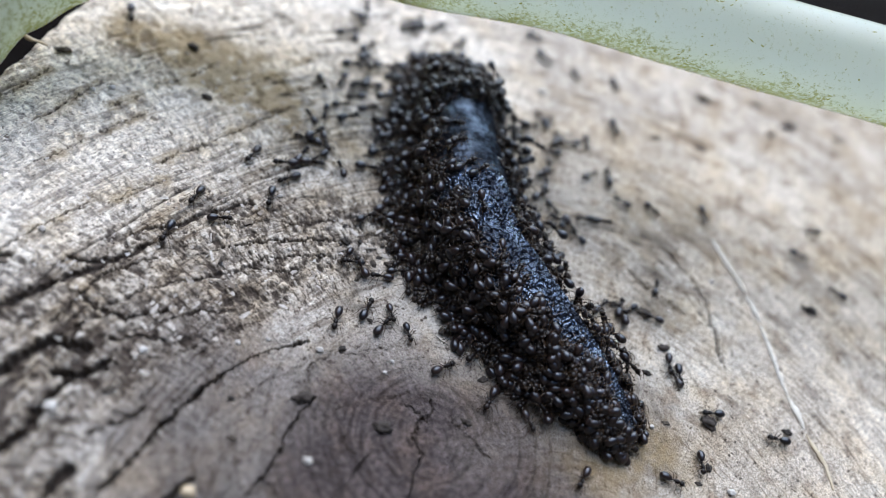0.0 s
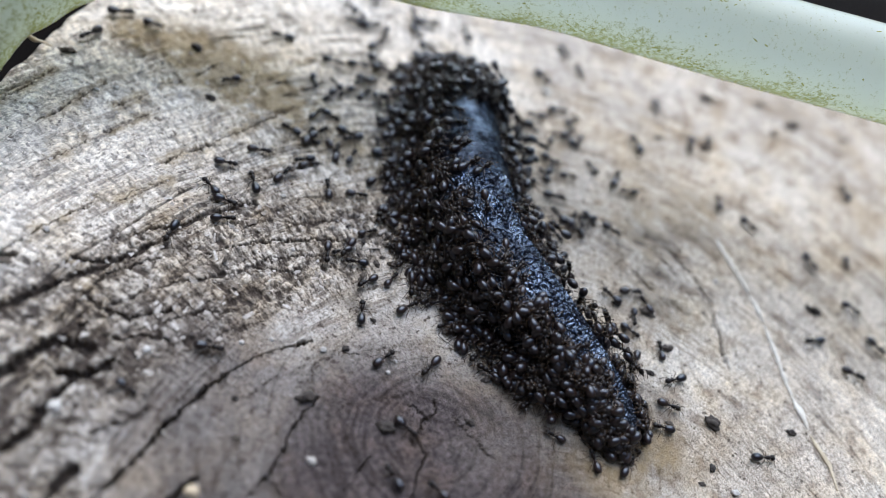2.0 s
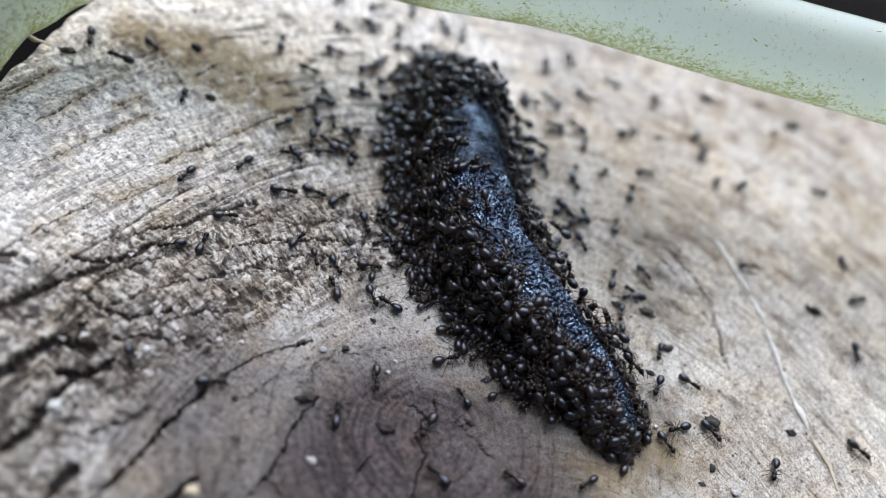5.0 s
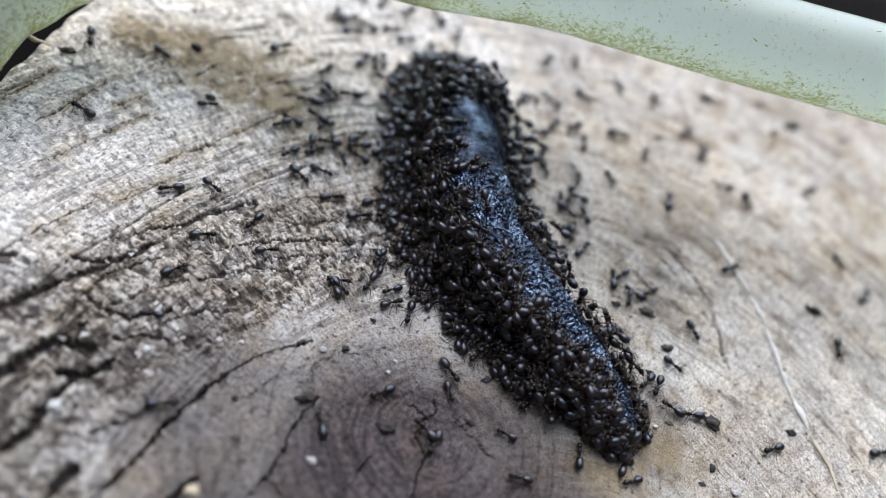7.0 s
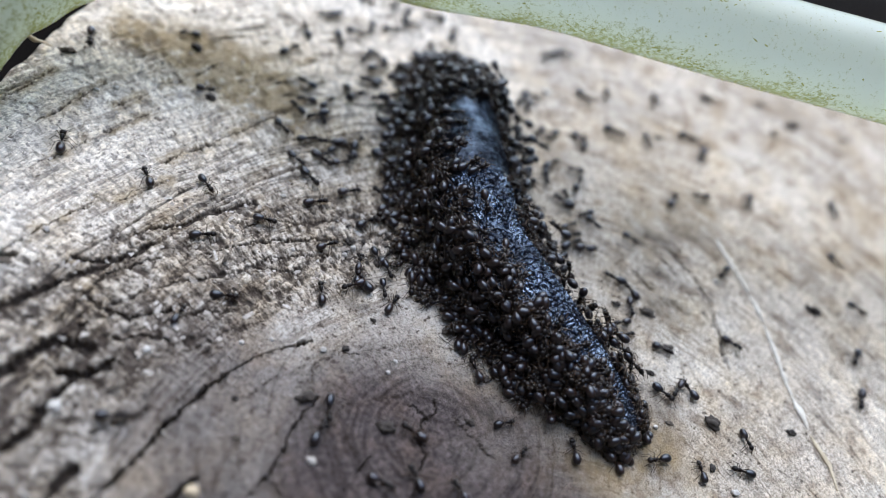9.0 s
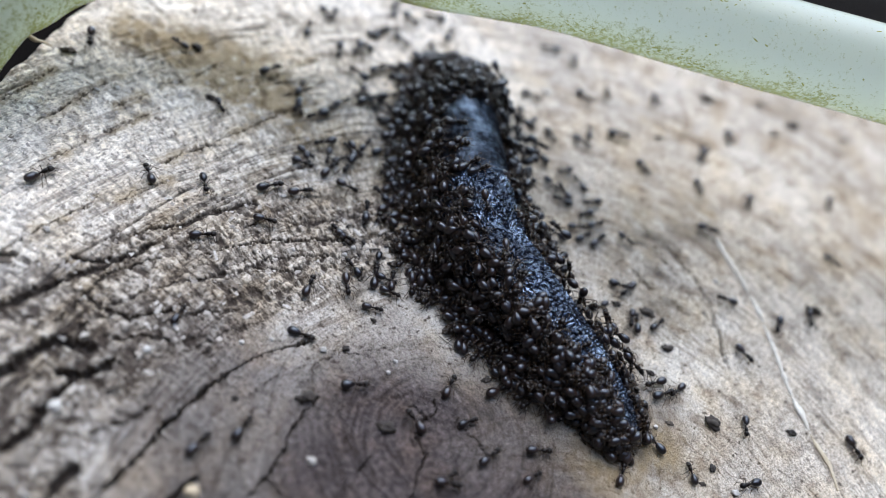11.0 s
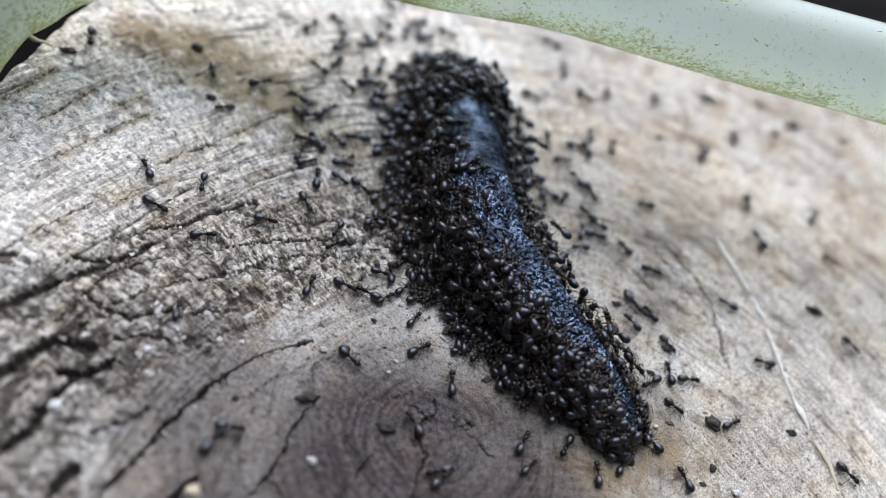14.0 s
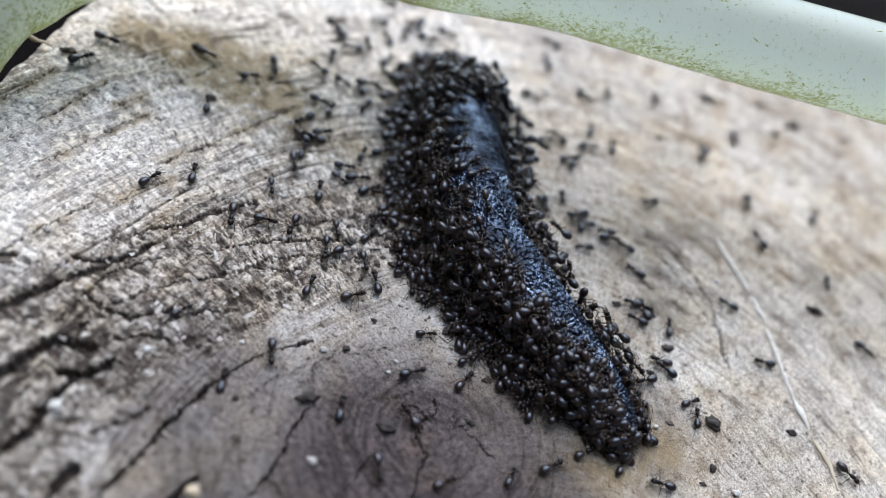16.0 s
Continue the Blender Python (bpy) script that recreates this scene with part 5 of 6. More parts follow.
    crawl(31, (0, 56.7, 16.3, 167), (0.5, 55.2, 16.8, 94), (1, 54.9, 17.5, 107), (1.5, 57.7, 14.0, 333), (7.5, 61.0, 17.8, 65), (9, 59.3, 14.4, 335), (11.5, 50.4, 8.1, 266), (12, 51.0, 6.9, 274), (15, 59.2, 7.8, 329), (15.5, 59.2, 7.8, 329), (16, 59.7, 7.8, 330))
    crawl(32, (0, 31.5, -5.5, 278), (0.5, 31.0, -4.2, 355), (1, 31.9, -11.0, 346), (1.5, 31.9, -11.0, 346), (2, 31.4, -11.2, 356), (2.5, 31.4, -11.2, 356), (3, 33.8, -12.1, 292), (3.5, 30.8, -11.7, 345), (4, 32.5, -11.6, 346), (6.5, 34.4, 0.6, 312), (7, 34.1, 0.6, 301), (7.5, 34.4, 0.6, 312), (8, 34.4, 0.6, 312), (8.5, 35.6, 0.9, 280), (9, 39.8, 1.0, 344), (11.5, 42.6, -1.0, 318), (12, 45.0, -5.9, 315), (12.5, 40.1, -3.8, 216), (13, 35.5, -6.9, 209), (13.5, 35.5, -6.9, 209), (14, 33.8, -6.6, 14), (14.5, 31.6, -5.9, 190), (15, 29.6, -4.7, 154), (15.5, 29.5, -5.4, 180), (16, 29.5, -5.4, 180))
    crawl(33, (0, 37.2, -10.1, 196), (0.5, 39.3, -13.5, 270), (1, 43.9, -13.6, 15), (2, 43.9, -13.6, 15), (2.5, 45.0, -10.1, 13), (3, 42.5, -12.5, 180), (3.5, 45.1, -16.2, 280), (8, 44.8, -11.6, 199), (8.5, 43.8, -15.7, 192), (9, 40.8, -16.3, 181), (11.5, 41.7, -18.1, 213), (13, 35.2, -18.8, 107), (16, 30.6, -21.3, 181))
    crawl(34, (0, 46.0, -10.5, 187), (0.5, 44.7, -5.9, 102), (1.5, 49.7, 2.8, 15), (2, 51.6, 6.1, 204), (2.5, 41.3, -5.7, 171), (3, 37.9, -13.0, 271), (6.5, 36.0, -12.0, 327), (7, 34.0, -11.4, 192), (8, 31.1, -14.4, 239), (8.5, 31.9, -16.4, 199), (9, 30.0, -18.6, 206), (11.5, 29.4, -15.8, 137), (12, 30.3, -15.3, 159), (12.5, 28.9, -15.8, 171), (13, 29.0, -15.6, 199), (13.5, 29.3, -16.3, 191), (14, 29.1, -16.5, 148), (14.5, 28.7, -17.0, 169), (15, 28.7, -17.0, 169), (15.5, 28.5, -15.7, 177), (16, 28.3, -15.9, 156))
    crawl(35, (0, 36.1, -17.2, 279), (1, 31.1, -15.0, 235), (1.5, 32.7, -17.5, 131), (2, 30.4, -14.3, 185), (2.5, 31.0, -20.5, 328), (3, 31.1, -21.8, 328), (3.5, 35.6, -18.5, 327), (4, 32.9, -19.8, 357), (7, 28.1, -9.1, 237), (8.5, 28.7, -6.4, 237), (9, 30.3, -3.5, 352), (11.5, 25.4, -0.4, 128), (12, 26.5, -0.6, 161), (12.5, 26.5, -0.6, 161), (13, 26.9, -0.6, 128), (13.5, 25.3, -1.2, 147), (14.5, 25.3, -1.2, 147), (15, 25.9, -0.4, 146), (15.5, 25.9, -0.4, 146), (16, 25.9, -0.6, 171))
    crawl(36, (0, 7.8, 42.5, 323), (1, 7.7, 37.1, 324), (13.5, 7.4, 46.6, 171), (16, 7.4, 46.6, 171))
    crawl(37, (0, -3.3, -11.7, 302), (1, -3.4, -9.5, 32), (1.5, -4.7, -9.2, 106), (2, -4.9, -7.0, 68), (2.5, -2.7, -9.2, 47), (3, -1.7, -10.5, 134), (3.5, -0.6, -9.9, 66), (4, -0.2, -8.9, 56), (6.5, -0.4, -8.7, 77), (7, 0.3, -8.3, 81), (7.5, -1.9, -7.3, 76), (8, 0.4, -7.6, 329), (11.5, -1.3, -6.6, 42), (12, 0.9, -8.6, 104), (12.5, 0.9, -8.6, 104), (13, 0.2, -8.3, 95), (13.5, -1.0, -11.3, 66), (14, -1.0, -11.3, 66), (14.5, -0.9, -12.1, 333), (15, -0.1, -12.5, 351), (15.5, 0.9, -12.7, 19), (16, 0.9, -12.7, 19))
    crawl(38, (0, -6.2, -11.8, 81), (0.5, -6.4, -11.7, 60), (1, -6.5, -13.1, 68), (1.5, -7.4, -13.0, 50), (2, -7.1, -12.6, 103), (2.5, -4.4, -17.9, 279), (4, -5.8, -10.3, 111), (7, -1.8, -11.1, 270), (7.5, -4.0, -14.6, 308), (8, -1.7, -16.0, 200), (8.5, -7.2, -26.1, 252), (11.5, -4.3, -20.6, 37), (12, -2.7, -18.8, 33), (12.5, 0.0, -16.0, 72), (13, 0.6, -14.3, 56), (13.5, 1.4, -14.2, 47), (15.5, -3.9, -18.8, 45), (16, 0.6, -18.0, 34))
    crawl(39, (0, -3.8, -13.3, 67), (1.5, -4.2, -15.0, 127), (2, -2.9, -17.4, 55), (2.5, 0.4, -21.0, 15), (3, -2.7, -21.4, 8), (3.5, -3.0, -21.1, 1), (4, -3.5, -21.6, 321), (6.5, -2.5, -18.0, 245), (7, -2.3, -21.7, 223), (7.5, -3.1, -24.6, 261), (8, 1.2, -31.0, 259), (8.5, 0.2, -31.3, 332), (13, 12.5, -27.1, 42), (13.5, 11.5, -26.0, 130), (14.5, -0.2, -30.0, 294), (16, -0.2, -30.0, 294))
    crawl(40, (0, -9.1, -14.8, 273), (0.5, -9.1, -14.0, 321), (1, -11.2, -11.3, 69), (1.5, -11.4, -12.6, 85), (2, -13.1, -6.9, 285), (2.5, -7.2, -12.5, 275), (3, -8.3, -11.2, 93), (3.5, -9.9, -11.2, 136), (4, -10.7, -10.7, 121), (6.5, -11.2, -10.7, 136), (8.5, -11.2, -10.7, 136), (9, -12.2, -11.9, 112), (11.5, -13.7, -11.6, 86), (16, -13.7, -11.6, 86))
    crawl(41, (0, -0.8, -13.5, 301), (0.5, -1.2, -13.8, 261), (1, -0.8, -12.9, 238), (1.5, 0.6, -8.3, 120), (2, 2.6, -10.8, 221), (2.5, 0.8, -16.3, 234), (3, 2.6, -15.9, 28), (3.5, 6.4, -17.5, 309), (4, 6.3, -18.3, 200), (6.5, 6.9, -19.7, 38), (7, 5.1, -19.0, 301), (7.5, 8.7, -19.1, 24), (8, 11.4, -19.0, 60), (8.5, 11.8, -19.3, 69), (9, 12.0, -20.2, 29), (11.5, 7.5, -21.5, 45), (12, 7.6, -21.3, 77), (12.5, 6.5, -15.4, 98), (13, 5.4, -15.1, 46), (13.5, 5.4, -15.1, 46), (14.5, 5.2, -11.7, 0), (16, 6.2, -14.1, 46))
    crawl(42, (0, 10.0, -18.2, 256), (0.5, 9.7, -19.5, 225), (1, 9.5, -21.7, 156), (1.5, 11.4, -19.7, 60), (2, 8.7, -14.9, 163), (2.5, 6.2, -14.5, 0), (3, 5.9, -14.4, 53), (3.5, 5.9, -12.4, 64), (6.5, 2.0, -17.7, 5), (8, 9.9, -14.3, 232), (8.5, 8.0, -18.8, 340), (9, 12.9, -17.0, 343), (12, 9.9, -16.0, 62), (12.5, 10.2, -15.3, 62), (13, 10.2, -15.3, 62), (13.5, 10.7, -14.8, 76), (16, 10.7, -14.8, 76))
    crawl(43, (0, 15.0, -19.2, 308), (0.5, 13.8, -23.7, 292), (1, 13.8, -23.7, 292), (1.5, 9.1, -27.8, 171), (2.5, 5.4, -30.2, 152), (4, 11.7, -26.7, 150), (6.5, 14.4, -25.9, 187), (7, 14.4, -25.9, 187), (7.5, 13.3, -26.2, 143), (8, 9.1, -29.5, 180), (11.5, 6.9, -28.1, 36), (12, 6.9, -28.1, 36), (12.5, 6.2, -28.7, 60), (13, 7.0, -28.6, 43), (13.5, 7.0, -28.6, 43), (14, 6.4, -28.6, 55), (15, 6.4, -28.6, 55), (15.5, 6.9, -28.8, 41), (16, 6.9, -28.8, 41))
    crawl(44, (0, 22.0, -23.6, 251), (0.5, 22.2, -22.8, 236), (1, 23.1, -21.9, 245), (1.5, 22.7, -21.7, 149), (2, 22.6, -20.9, 119), (2.5, 22.8, -22.0, 7), (3, 26.6, -19.9, 70), (3.5, 27.4, -20.5, 34), (4, 27.0, -19.9, 77), (6.5, 26.3, -20.2, 77), (8.5, 26.3, -20.2, 77), (9, 25.2, -20.2, 121), (11.5, 26.1, -21.6, 77), (12, 26.1, -21.6, 77), (12.5, 22.9, -24.3, 150), (13, 23.4, -24.2, 156), (13.5, 23.8, -23.6, 119), (14, 23.1, -22.3, 105), (14.5, 22.7, -21.7, 78), (15, 22.5, -21.3, 56), (15.5, 22.5, -21.3, 56), (16, 21.6, -20.4, 42))
    crawl(45, (0, 32.7, -20.3, 351), (1, 26.7, -20.2, 70), (2.5, 26.7, -20.2, 70), (3, 29.4, -17.4, 134), (3.5, 29.3, -17.4, 35), (4, 29.7, -16.9, 41), (6.5, 20.5, -20.4, 79), (7, 20.8, -21.0, 97), (7.5, 20.5, -20.4, 79), (8, 20.5, -20.3, 104), (8.5, 20.0, -20.3, 142), (9, 20.1, -20.6, 114), (11.5, 16.0, -22.3, 1), (12, 21.4, -21.9, 49), (12.5, 21.0, -21.7, 50), (13, 21.1, -21.8, 19), (14, 19.1, -20.8, 253), (14.5, 19.0, -19.7, 253), (15, 18.5, -21.0, 229), (15.5, 19.4, -22.7, 127), (16, 18.0, -23.3, 42))
    crawl(46, (0, 21.8, -0.2, 54), (0.5, 27.7, -0.4, 281), (1, 33.5, 1.2, 196), (1.5, 26.7, -5.5, 177), (2, 26.4, -7.0, 262), (2.5, 29.1, -17.2, 314), (3, 30.9, -14.2, 296), (3.5, 33.2, -15.4, 252), (7, 31.4, -11.4, 162), (7.5, 30.3, -10.8, 166), (8.5, 31.6, -11.0, 236), (9, 33.5, -7.9, 140), (11.5, 28.5, -9.0, 223), (14.5, 28.5, -9.0, 223), (15, 27.7, -9.0, 209), (16, 27.7, -9.0, 209))
    crawl(47, (0, 29.1, 6.0, 84), (0.5, 26.3, 10.8, 47), (1, 31.5, 12.6, 294), (2.5, 21.9, -25.0, 340), (4, 21.6, -24.1, 268), (6.5, 22.9, -23.9, 157), (7.5, 31.4, -20.4, 265), (8, 30.6, -20.3, 19), (8.5, 31.9, -20.3, 79), (9, 35.6, -17.9, 115), (12, 31.2, -19.8, 118), (12.5, 25.9, -20.4, 77), (16, 25.9, -20.4, 77))
    crawl(48, (0, 4.2, -16.0, 42), (0.5, 2.0, -15.0, 137), (1, 1.2, -16.1, 130), (1.5, -0.6, -13.3, 33), (2, -2.0, -10.0, 49), (2.5, 0.5, -12.4, 78), (3.5, 2.8, -11.1, 36), (4, 2.8, -11.1, 36), (6.5, 4.2, -10.9, 14), (8, 3.1, -11.3, 324), (8.5, 7.6, -13.0, 354), (9, 7.2, -15.0, 129), (11.5, 4.7, -18.0, 72), (13.5, 4.7, -18.0, 72), (14, 4.9, -17.5, 103), (14.5, 4.6, -17.9, 63), (15, 7.1, -17.3, 41), (15.5, 6.4, -16.8, 63), (16, 6.4, -16.8, 63))
    crawl(49, (0, 5.6, 47.1, 351), (0.5, 10.1, 47.4, 318), (1, 10.0, 46.2, 312), (8, 12.3, 43.9, 277), (8.5, 11.8, 44.0, 295), (9, 10.4, 45.0, 359), (11.5, 12.1, 43.8, 267), (13, 12.1, 43.8, 267), (13.5, 11.8, 41.1, 69), (15, 7.5, 41.8, 120), (16, 7.5, 41.8, 120))
    crawl(50, (0, -2.4, 18.6, 152), (0.5, -23.5, 29.6, 138), (1, -30.6, 26.7, 209), (7, -29.5, 23.8, 46), (7.5, -27.4, 29.9, 43), (8, -23.5, 27.0, 315), (9, -28.3, 24.0, 57), (14, -29.5, 15.8, 37), (15, -29.5, 15.8, 37), (15.5, -29.7, 16.5, 62), (16, -29.2, 19.5, 294))
    crawl(51, (0, -5.5, 22.4, 192), (0.5, -31.6, 16.8, 140), (3.5, -35.4, 12.1, 301), (4, -39.1, 8.6, 228), (7, -34.0, 8.9, 20), (7.5, -32.0, 12.8, 79), (8, -32.8, 13.8, 122), (8.5, -34.5, 14.7, 312), (9, -35.3, 11.5, 11), (13.5, -29.4, 5.9, 244), (14.5, -35.4, 12.6, 182), (15, -34.6, 12.9, 172), (15.5, -33.5, 12.6, 200), (16, -31.3, 16.4, 25))
    crawl(52, (0, -7.2, 23.0, 144), (0.5, -18.6, 31.2, 170), (1, -17.3, 31.3, 156), (2, -17.2, 34.1, 273), (2.5, -18.3, 32.1, 273), (3, -13.4, 34.3, 240), (3.5, -15.1, 31.6, 349), (4, -14.2, 32.4, 351), (6.5, -13.6, 33.4, 47), (8, -14.6, 38.9, 325), (9, -13.8, 38.4, 4), (11.5, -14.9, 33.0, 326), (15, -19.2, 30.5, 341), (15.5, -19.1, 29.9, 341), (16, -18.8, 30.4, 299))
    crawl(53, (0, -10.2, 22.7, 163), (0.5, -21.3, 26.1, 194), (1, -22.6, 24.3, 334), (1.5, -22.0, 23.6, 351), (2, -22.1, 24.6, 3), (2.5, -22.5, 24.2, 10), (3, -22.5, 28.6, 89), (3.5, -21.9, 28.0, 3), (4, -21.0, 26.5, 327), (6.5, -25.1, 26.9, 26), (7, -22.7, 34.8, 42), (9, -27.8, 29.1, 122), (14.5, -27.3, 30.1, 55), (15, -23.1, 29.5, 288), (15.5, -23.2, 30.1, 288), (16, -23.2, 30.1, 288))
    crawl(54, (0, -6.0, 24.0, 241), (0.5, -13.5, 10.3, 228), (1, -15.2, 9.4, 50), (2, -10.5, 6.8, 46), (3, -10.4, 6.3, 42), (3.5, -9.2, -1.7, 220), (6.5, -10.9, 0.1, 29), (7.5, -10.9, 0.1, 29), (8, -11.1, 0.9, 66), (8.5, -10.4, -0.1, 11), (9, -9.8, -0.3, 49), (11.5, -11.1, 1.6, 118), (12, -12.2, 2.0, 130), (12.5, -12.8, 3.2, 130), (13, -14.3, 3.5, 347), (13.5, -15.2, 3.1, 317), (14, -17.9, 3.7, 103), (14.5, -17.9, 3.2, 113), (15, -17.3, 2.6, 109), (15.5, -17.0, 1.8, 101), (16, -17.0, 1.8, 101))
    crawl(55, (0, -4.0, 17.0, 205), (0.5, -21.2, 8.7, 149), (1, -23.0, 8.7, 276), (2, -20.3, 9.3, 6), (2.5, -20.7, 8.3, 280), (3, -22.0, 4.7, 255), (3.5, -15.1, 8.7, 96), (4, -15.6, 9.0, 96), (6.5, -13.2, 8.6, 67), (7, -15.6, 7.9, 302), (7.5, -14.3, 7.7, 16), (8, -15.6, 7.4, 26), (8.5, -14.9, 7.8, 26), (9, -15.6, 7.4, 26), (11.5, -15.9, 8.1, 43), (12, -15.9, 8.1, 43), (12.5, -15.4, 7.3, 17), (13, -15.4, 7.3, 17), (13.5, -14.5, 8.2, 34), (14, -15.1, 8.3, 61), (14.5, -13.5, 8.6, 23), (15, -13.9, 9.6, 53), (15.5, -13.7, 10.2, 83), (16, -13.7, 10.2, 83))
    crawl(56, (0, -2.4, 8.5, 205), (0.5, -23.7, -1.4, 137), (1.5, -25.7, -0.1, 171), (2, -24.7, -0.3, 125), (3.5, -22.1, -2.0, 42), (4, -21.2, -1.6, 37), (6.5, -19.7, 2.4, 330), (7.5, -19.8, 3.8, 329), (8, -22.8, 5.2, 332), (8.5, -20.1, 4.5, 17), (9, -18.4, 3.0, 329), (11.5, -22.8, -0.6, 45), (13, -15.2, 12.4, 243), (13.5, -15.2, 12.1, 218), (14, -15.3, 12.2, 200), (14.5, -18.4, 7.9, 274), (15, -17.9, 7.3, 310), (15.5, -12.8, 5.8, 20), (16, -12.8, 5.8, 20))
    crawl(57, (0, -6.6, 16.7, 26), (0.5, 14.9, 27.2, 288), (1, 15.0, 27.2, 260), (1.5, 14.9, 26.7, 258), (2, 14.9, 26.7, 258), (2.5, 16.2, 25.8, 297), (3, 16.2, 25.2, 293), (3.5, 15.9, 27.2, 81), (4, 15.9, 27.2, 81), (6.5, 15.7, 27.4, 97), (9, 15.7, 27.4, 97), (11.5, 16.3, 30.2, 97), (12.5, 16.3, 30.2, 97), (13, 15.9, 28.7, 97), (13.5, 15.9, 28.7, 97), (14, 16.4, 29.3, 97), (15, 16.4, 29.3, 97), (15.5, 16.3, 30.5, 90), (16, 16.3, 30.5, 90))
    crawl(58, (0, -0.7, 9.4, 26), (0.5, 41.6, 29.5, 352), (1.5, 32.0, 36.1, 358), (2, 32.5, 34.8, 263), (3, 33.4, 31.4, 306), (4, 34.5, 33.5, 253), (16, 34.5, 33.5, 253))
    crawl(59, (0, -4.4, 23.2, 35), (0.5, 8.6, 32.1, 324), (1, 8.6, 31.3, 16), (1.5, 12.1, 32.8, 28), (2, 11.1, 31.9, 16), (2.5, 11.0, 32.6, 21), (3.5, 14.6, 36.8, 323), (16, 14.6, 36.8, 323))
    crawl(60, (0, 20.2, -11.4, 51), (0.5, 61.4, 38.6, 84), (6.5, 52.7, 34.6, 226), (7, 52.7, 34.6, 226), (7.5, 56.9, 32.3, 302), (8, 56.9, 32.3, 302), (8.5, 57.7, 32.4, 306), (9, 57.0, 32.6, 282), (11.5, 55.8, 33.6, 253), (12, 53.6, 30.5, 248), (12.5, 50.5, 28.8, 254), (13, 48.6, 22.8, 251), (14, 53.4, 29.8, 68), (16, 53.4, 29.8, 68))
    crawl(61, (0, 11.1, -7.7, 53), (0.5, 22.3, 7.2, 5), (2, 25.7, -2.6, 337), (2.5, 30.5, -2.2, 339), (3, 26.6, -4.3, 312), (3.5, 26.0, -5.1, 338), (4, 26.5, -4.9, 333), (6.5, 20.3, 5.7, 172), (8, 29.7, 5.0, 352), (8.5, 35.3, -2.3, 347), (9, 41.6, -12.3, 301), (12, 41.3, -9.9, 270), (12.5, 42.7, -10.0, 351), (16, 34.8, -11.3, 92))
    crawl(62, (0, -2.1, 10.9, 213), (1, -13.0, 3.8, 247), (1.5, -15.1, 3.6, 50), (2, -12.2, 3.3, 13), (3, -14.3, -11.2, 102), (3.5, -14.2, -7.2, 45), (4, -15.3, -5.3, 81), (7.5, -19.8, -9.2, 23), (8, -14.4, -7.1, 45), (8.5, -12.5, -5.8, 10), (9, -13.3, -5.5, 42), (11.5, -11.4, -3.1, 338), (12, -11.3, -2.8, 17), (12.5, -11.9, -2.8, 33), (13, -9.6, -0.4, 54), (13.5, -9.6, -0.4, 54), (14, -9.3, 0.1, 52), (14.5, -9.3, 0.1, 52), (15, -7.8, -3.4, 219), (15.5, -8.3, -3.6, 234), (16, -9.1, -1.8, 59))
    crawl(63, (0, 5.1, 3.7, 198), (1, -11.7, -1.8, 213), (2, -9.4, -1.7, 37), (2.5, -4.9, -13.8, 28), (3, -5.3, -11.6, 103), (3.5, -9.1, -8.2, 143), (4, -8.6, -7.1, 116), (7, -6.5, -5.6, 83), (7.5, -9.1, -3.6, 70), (8, -9.4, -3.0, 91), (8.5, -6.4, -4.2, 69), (9, -6.4, -4.2, 69), (12, -5.6, -14.4, 342), (12.5, -5.9, -14.0, 353), (13, -5.9, -14.0, 353), (14, -4.9, -9.8, 50), (15, 0.1, -7.1, 66), (16, -0.6, -7.4, 66))
    crawl(64, (0, 4.5, 0.2, 217), (1, -18.6, -17.6, 78), (2.5, -21.6, -25.4, 342), (6.5, -17.8, -27.6, 33), (7.5, -28.1, -33.0, 4), (8, -28.7, -33.2, 2), (11.5, -17.1, -32.8, 68), (12.5, -17.0, -33.4, 68), (13, -16.5, -32.6, 83), (13.5, -16.3, -33.2, 96), (14, -16.7, -32.2, 68), (15, -12.0, -23.1, 71), (15.5, -17.8, -19.0, 19), (16, -14.7, -21.5, 288))
    crawl(65, (0, -8.1, 22.7, 184), (1.5, -47.6, 20.0, 317), (2, -45.9, 19.2, 358), (3, -41.8, 17.9, 26), (6.5, -46.1, 14.0, 291), (7.5, -39.3, 15.7, 23), (8.5, -34.8, 27.0, 211), (9, -41.5, 20.0, 201), (11.5, -42.1, 17.6, 162), (12, -43.1, 18.2, 197), (12.5, -44.0, 17.9, 190), (13, -44.0, 17.9, 190), (13.5, -43.2, 18.7, 202), (14, -35.9, 14.5, 297), (14.5, -37.1, 17.1, 351), (15, -37.1, 17.1, 351), (15.5, -37.6, 17.5, 351), (16, -37.6, 17.5, 351))
    crawl(66, (0, 16.9, -9.3, 232), (1.5, -0.9, -32.1, 216), (2.5, 3.6, -28.0, 62), (3, 3.6, -28.0, 62), (3.5, 4.0, -29.0, 123), (4, 4.0, -29.6, 120), (6.5, 9.0, -26.3, 213), (7, 4.7, -25.4, 258), (7.5, 4.1, -27.3, 62), (8, 4.1, -27.3, 62), (8.5, 3.5, -28.2, 83), (9, 3.6, -29.3, 132), (12, 13.7, -22.8, 24), (12.5, 13.0, -23.1, 23), (13, 12.8, -23.7, 22), (14.5, 14.8, -20.9, 92), (15, 14.8, -20.9, 92), (15.5, 14.8, -19.0, 92), (16, 14.4, -17.5, 86))
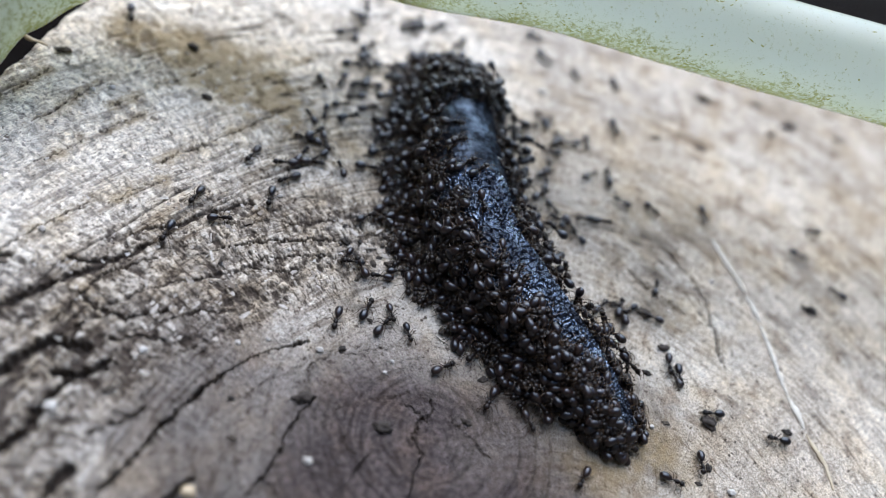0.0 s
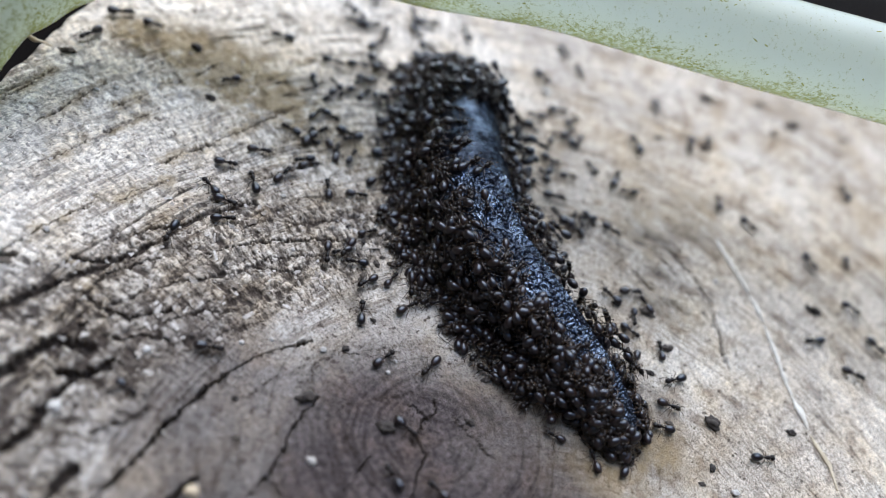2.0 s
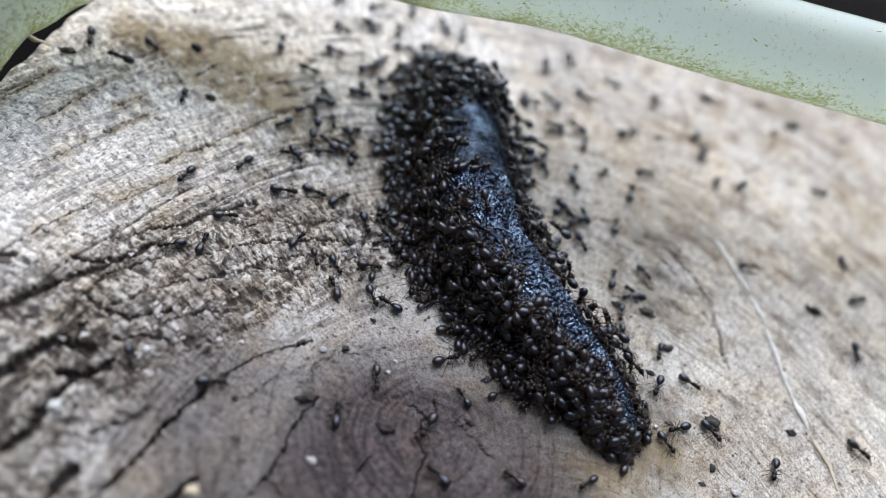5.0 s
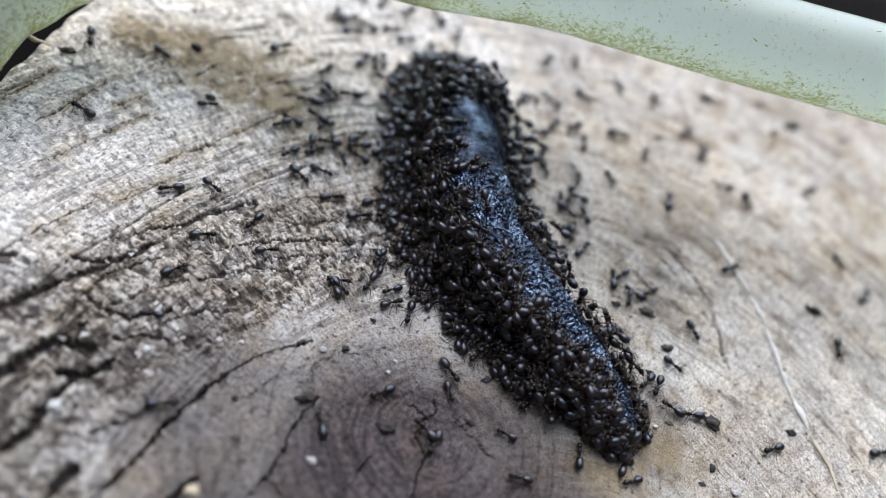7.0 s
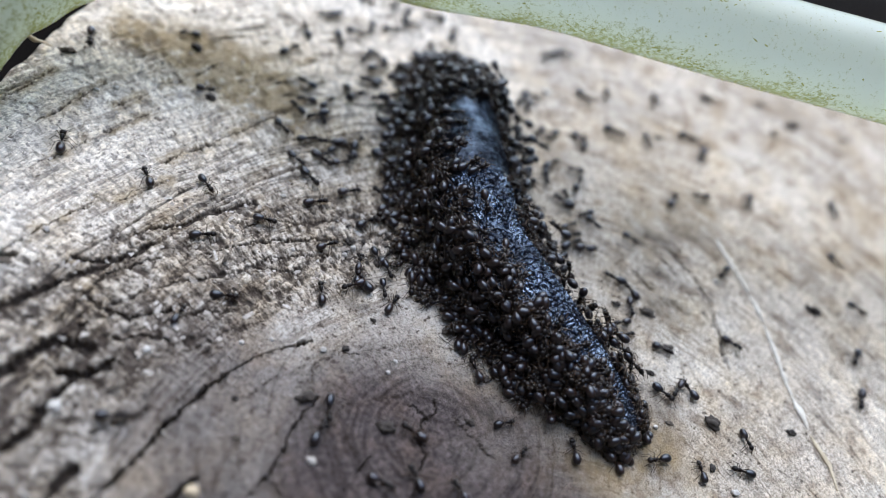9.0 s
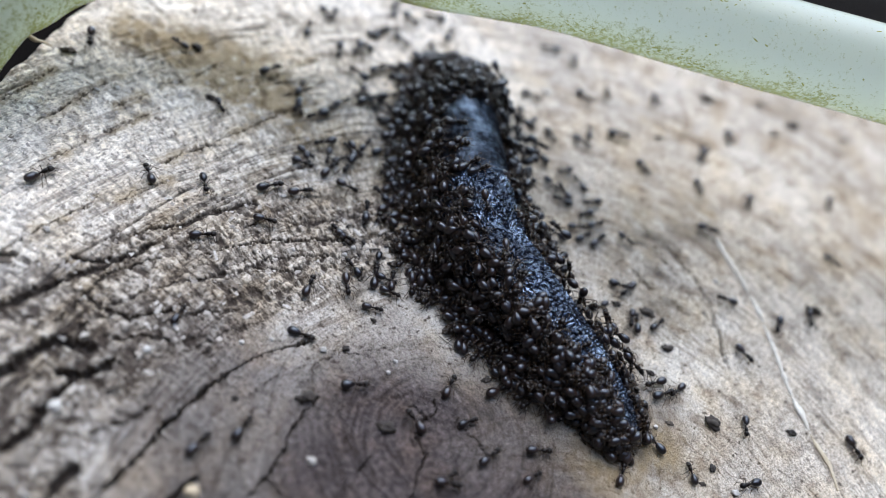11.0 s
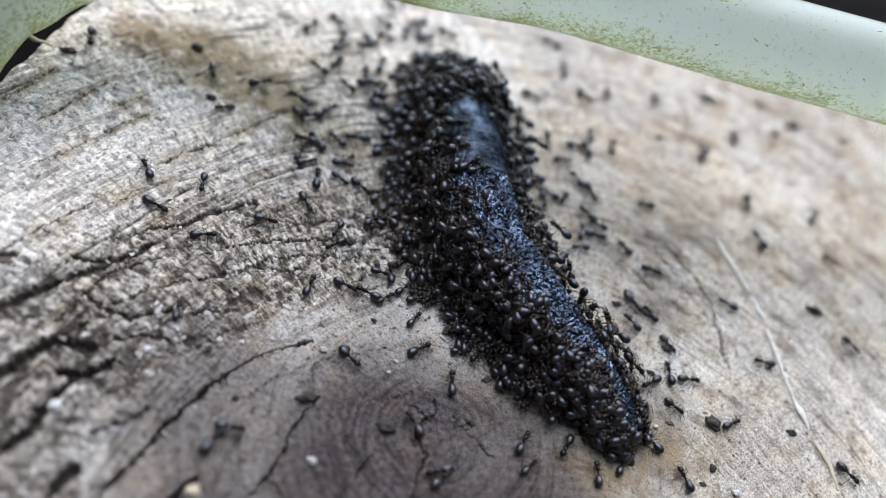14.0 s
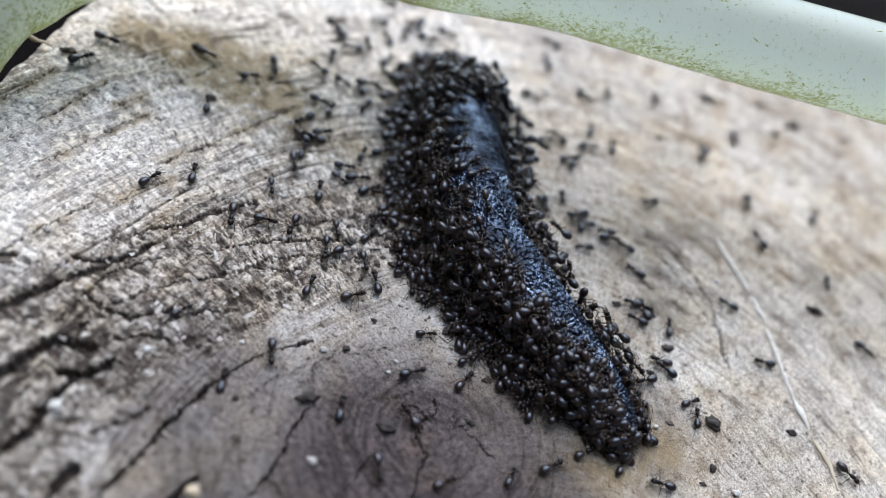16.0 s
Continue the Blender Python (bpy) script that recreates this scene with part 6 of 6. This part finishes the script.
    crawl(67, (0, 15.3, -9.3, 229), (1.5, 1.1, -25.4, 13), (2, 1.6, -24.6, 334), (2.5, 1.4, -27.0, 191), (3, -5.5, -25.4, 152), (6.5, -6.6, -25.3, 66), (7, -7.4, -27.0, 122), (7.5, -7.3, -27.5, 80), (8, -7.3, -27.5, 80), (8.5, -7.7, -28.5, 83), (9, -7.1, -27.8, 78), (11.5, -16.0, -30.9, 68), (12, -16.4, -31.6, 58), (12.5, -16.3, -31.2, 36), (14.5, -15.4, -29.8, 8), (16, -18.4, -25.6, 97))
    crawl(68, (0, 18.3, -15.6, 31), (1.5, 61.8, 10.7, 341), (2, 61.7, 8.9, 322), (8, 54.6, 6.2, 265), (8.5, 54.3, 9.0, 360), (9, 58.1, 5.8, 249), (11.5, 45.0, 6.5, 260), (12, 45.7, 5.5, 267), (12.5, 43.8, -0.2, 187), (16, 43.8, -0.2, 187))
    crawl(69, (0, 3.0, -5.2, 221), (1.5, -25.5, -30.1, 342), (2, -26.5, -29.9, 341), (3, -26.5, -29.9, 341), (3.5, -26.8, -29.9, 345), (4, -27.6, -29.4, 359), (7, -28.2, -21.3, 194), (7.5, -25.3, -20.3, 81), (13.5, -25.3, -20.3, 81), (14, -25.7, -20.0, 101), (15.5, -25.7, -20.0, 101), (16, -25.2, -19.8, 51))
    crawl(70, (0, -5.6, 24.8, 188), (2, -50.2, 19.2, 20), (2.5, -48.1, 19.5, 201), (7, -46.8, 1.0, 166), (13, -45.7, -14.6, 0), (13.5, -38.7, -10.7, 25), (14.5, -27.7, -6.0, 308), (15, -25.0, -6.9, 301), (15.5, -25.3, -4.9, 273), (16, -25.1, -6.4, 283))
    crawl(71, (0, -2.7, 7.6, 194), (2, -28.4, 1.0, 9), (2.5, -29.6, 5.6, 119), (4, -25.7, 4.9, 192), (6.5, -28.2, -3.2, 337), (14, -29.9, -3.3, 284), (14.5, -30.0, -0.9, 43), (15, -32.7, 8.5, 97), (15.5, -30.2, 9.6, 92), (16, -34.4, 9.0, 106))
    crawl(72, (0, 10.1, -6.8, 232), (1.11, 10.1, -6.8, 232), (2, 2.1, -16.9, 244), (2.5, 4.5, -23.3, 342), (3.5, 4.5, -23.3, 342), (6.5, 2.6, -24.3, 166), (7, 3.2, -24.0, 151), (7.5, 2.3, -24.1, 166), (8, 2.1, -23.7, 153), (8.5, 2.1, -23.7, 153), (9, 2.1, -24.7, 164), (11.5, 1.9, -23.2, 141), (12.5, 1.9, -23.2, 141), (13, 1.9, -23.7, 137), (14.5, 1.9, -23.7, 137), (15, 1.5, -23.3, 123), (15.5, 1.5, -23.3, 123), (16, 1.2, -22.9, 139))
    crawl(73, (0, -3.5, 25.1, 17), (2, 35.4, 36.8, 258), (7.5, 31.7, 37.3, 243), (9, 32.3, 36.5, 351), (11.5, 40.0, 40.5, 270), (12, 40.0, 39.9, 270), (12.5, 39.9, 40.5, 270), (13, 39.9, 40.2, 270), (16, 39.9, 40.2, 270))
    crawl(74, (0, 24.7, -15.2, 29), (2, 57.6, 3.0, 351), (2.5, 56.3, -6.8, 243), (3, 54.6, -9.7, 279), (7.5, 60.5, -6.6, 27), (8.5, 58.7, -0.3, 255), (12.5, 55.1, -12.1, 325), (16, 55.1, -12.1, 325))
    crawl(75, (0, 19.6, -16.5, 238), (1.6, 19.6, -16.5, 238), (2, 17.6, -19.8, 171), (2.5, 18.5, -20.5, 175), (3, 12.9, -19.1, 144), (3.5, 11.4, -18.7, 96), (4, 9.7, -15.0, 39), (6.5, 12.2, -21.2, 75), (7, 12.1, -21.5, 171), (7.5, 14.3, -22.1, 58), (8.5, 14.3, -22.1, 58), (9, 14.3, -23.1, 58), (11.5, 16.4, -25.1, 42), (12, 14.6, -25.3, 49), (12.5, 14.6, -26.4, 27), (13, 17.8, -25.4, 331), (13.5, 16.3, -25.1, 340), (14, 15.5, -24.1, 58), (15, 13.2, -26.7, 74), (15.5, 13.3, -27.3, 74), (16, 13.6, -25.9, 74))


motions()
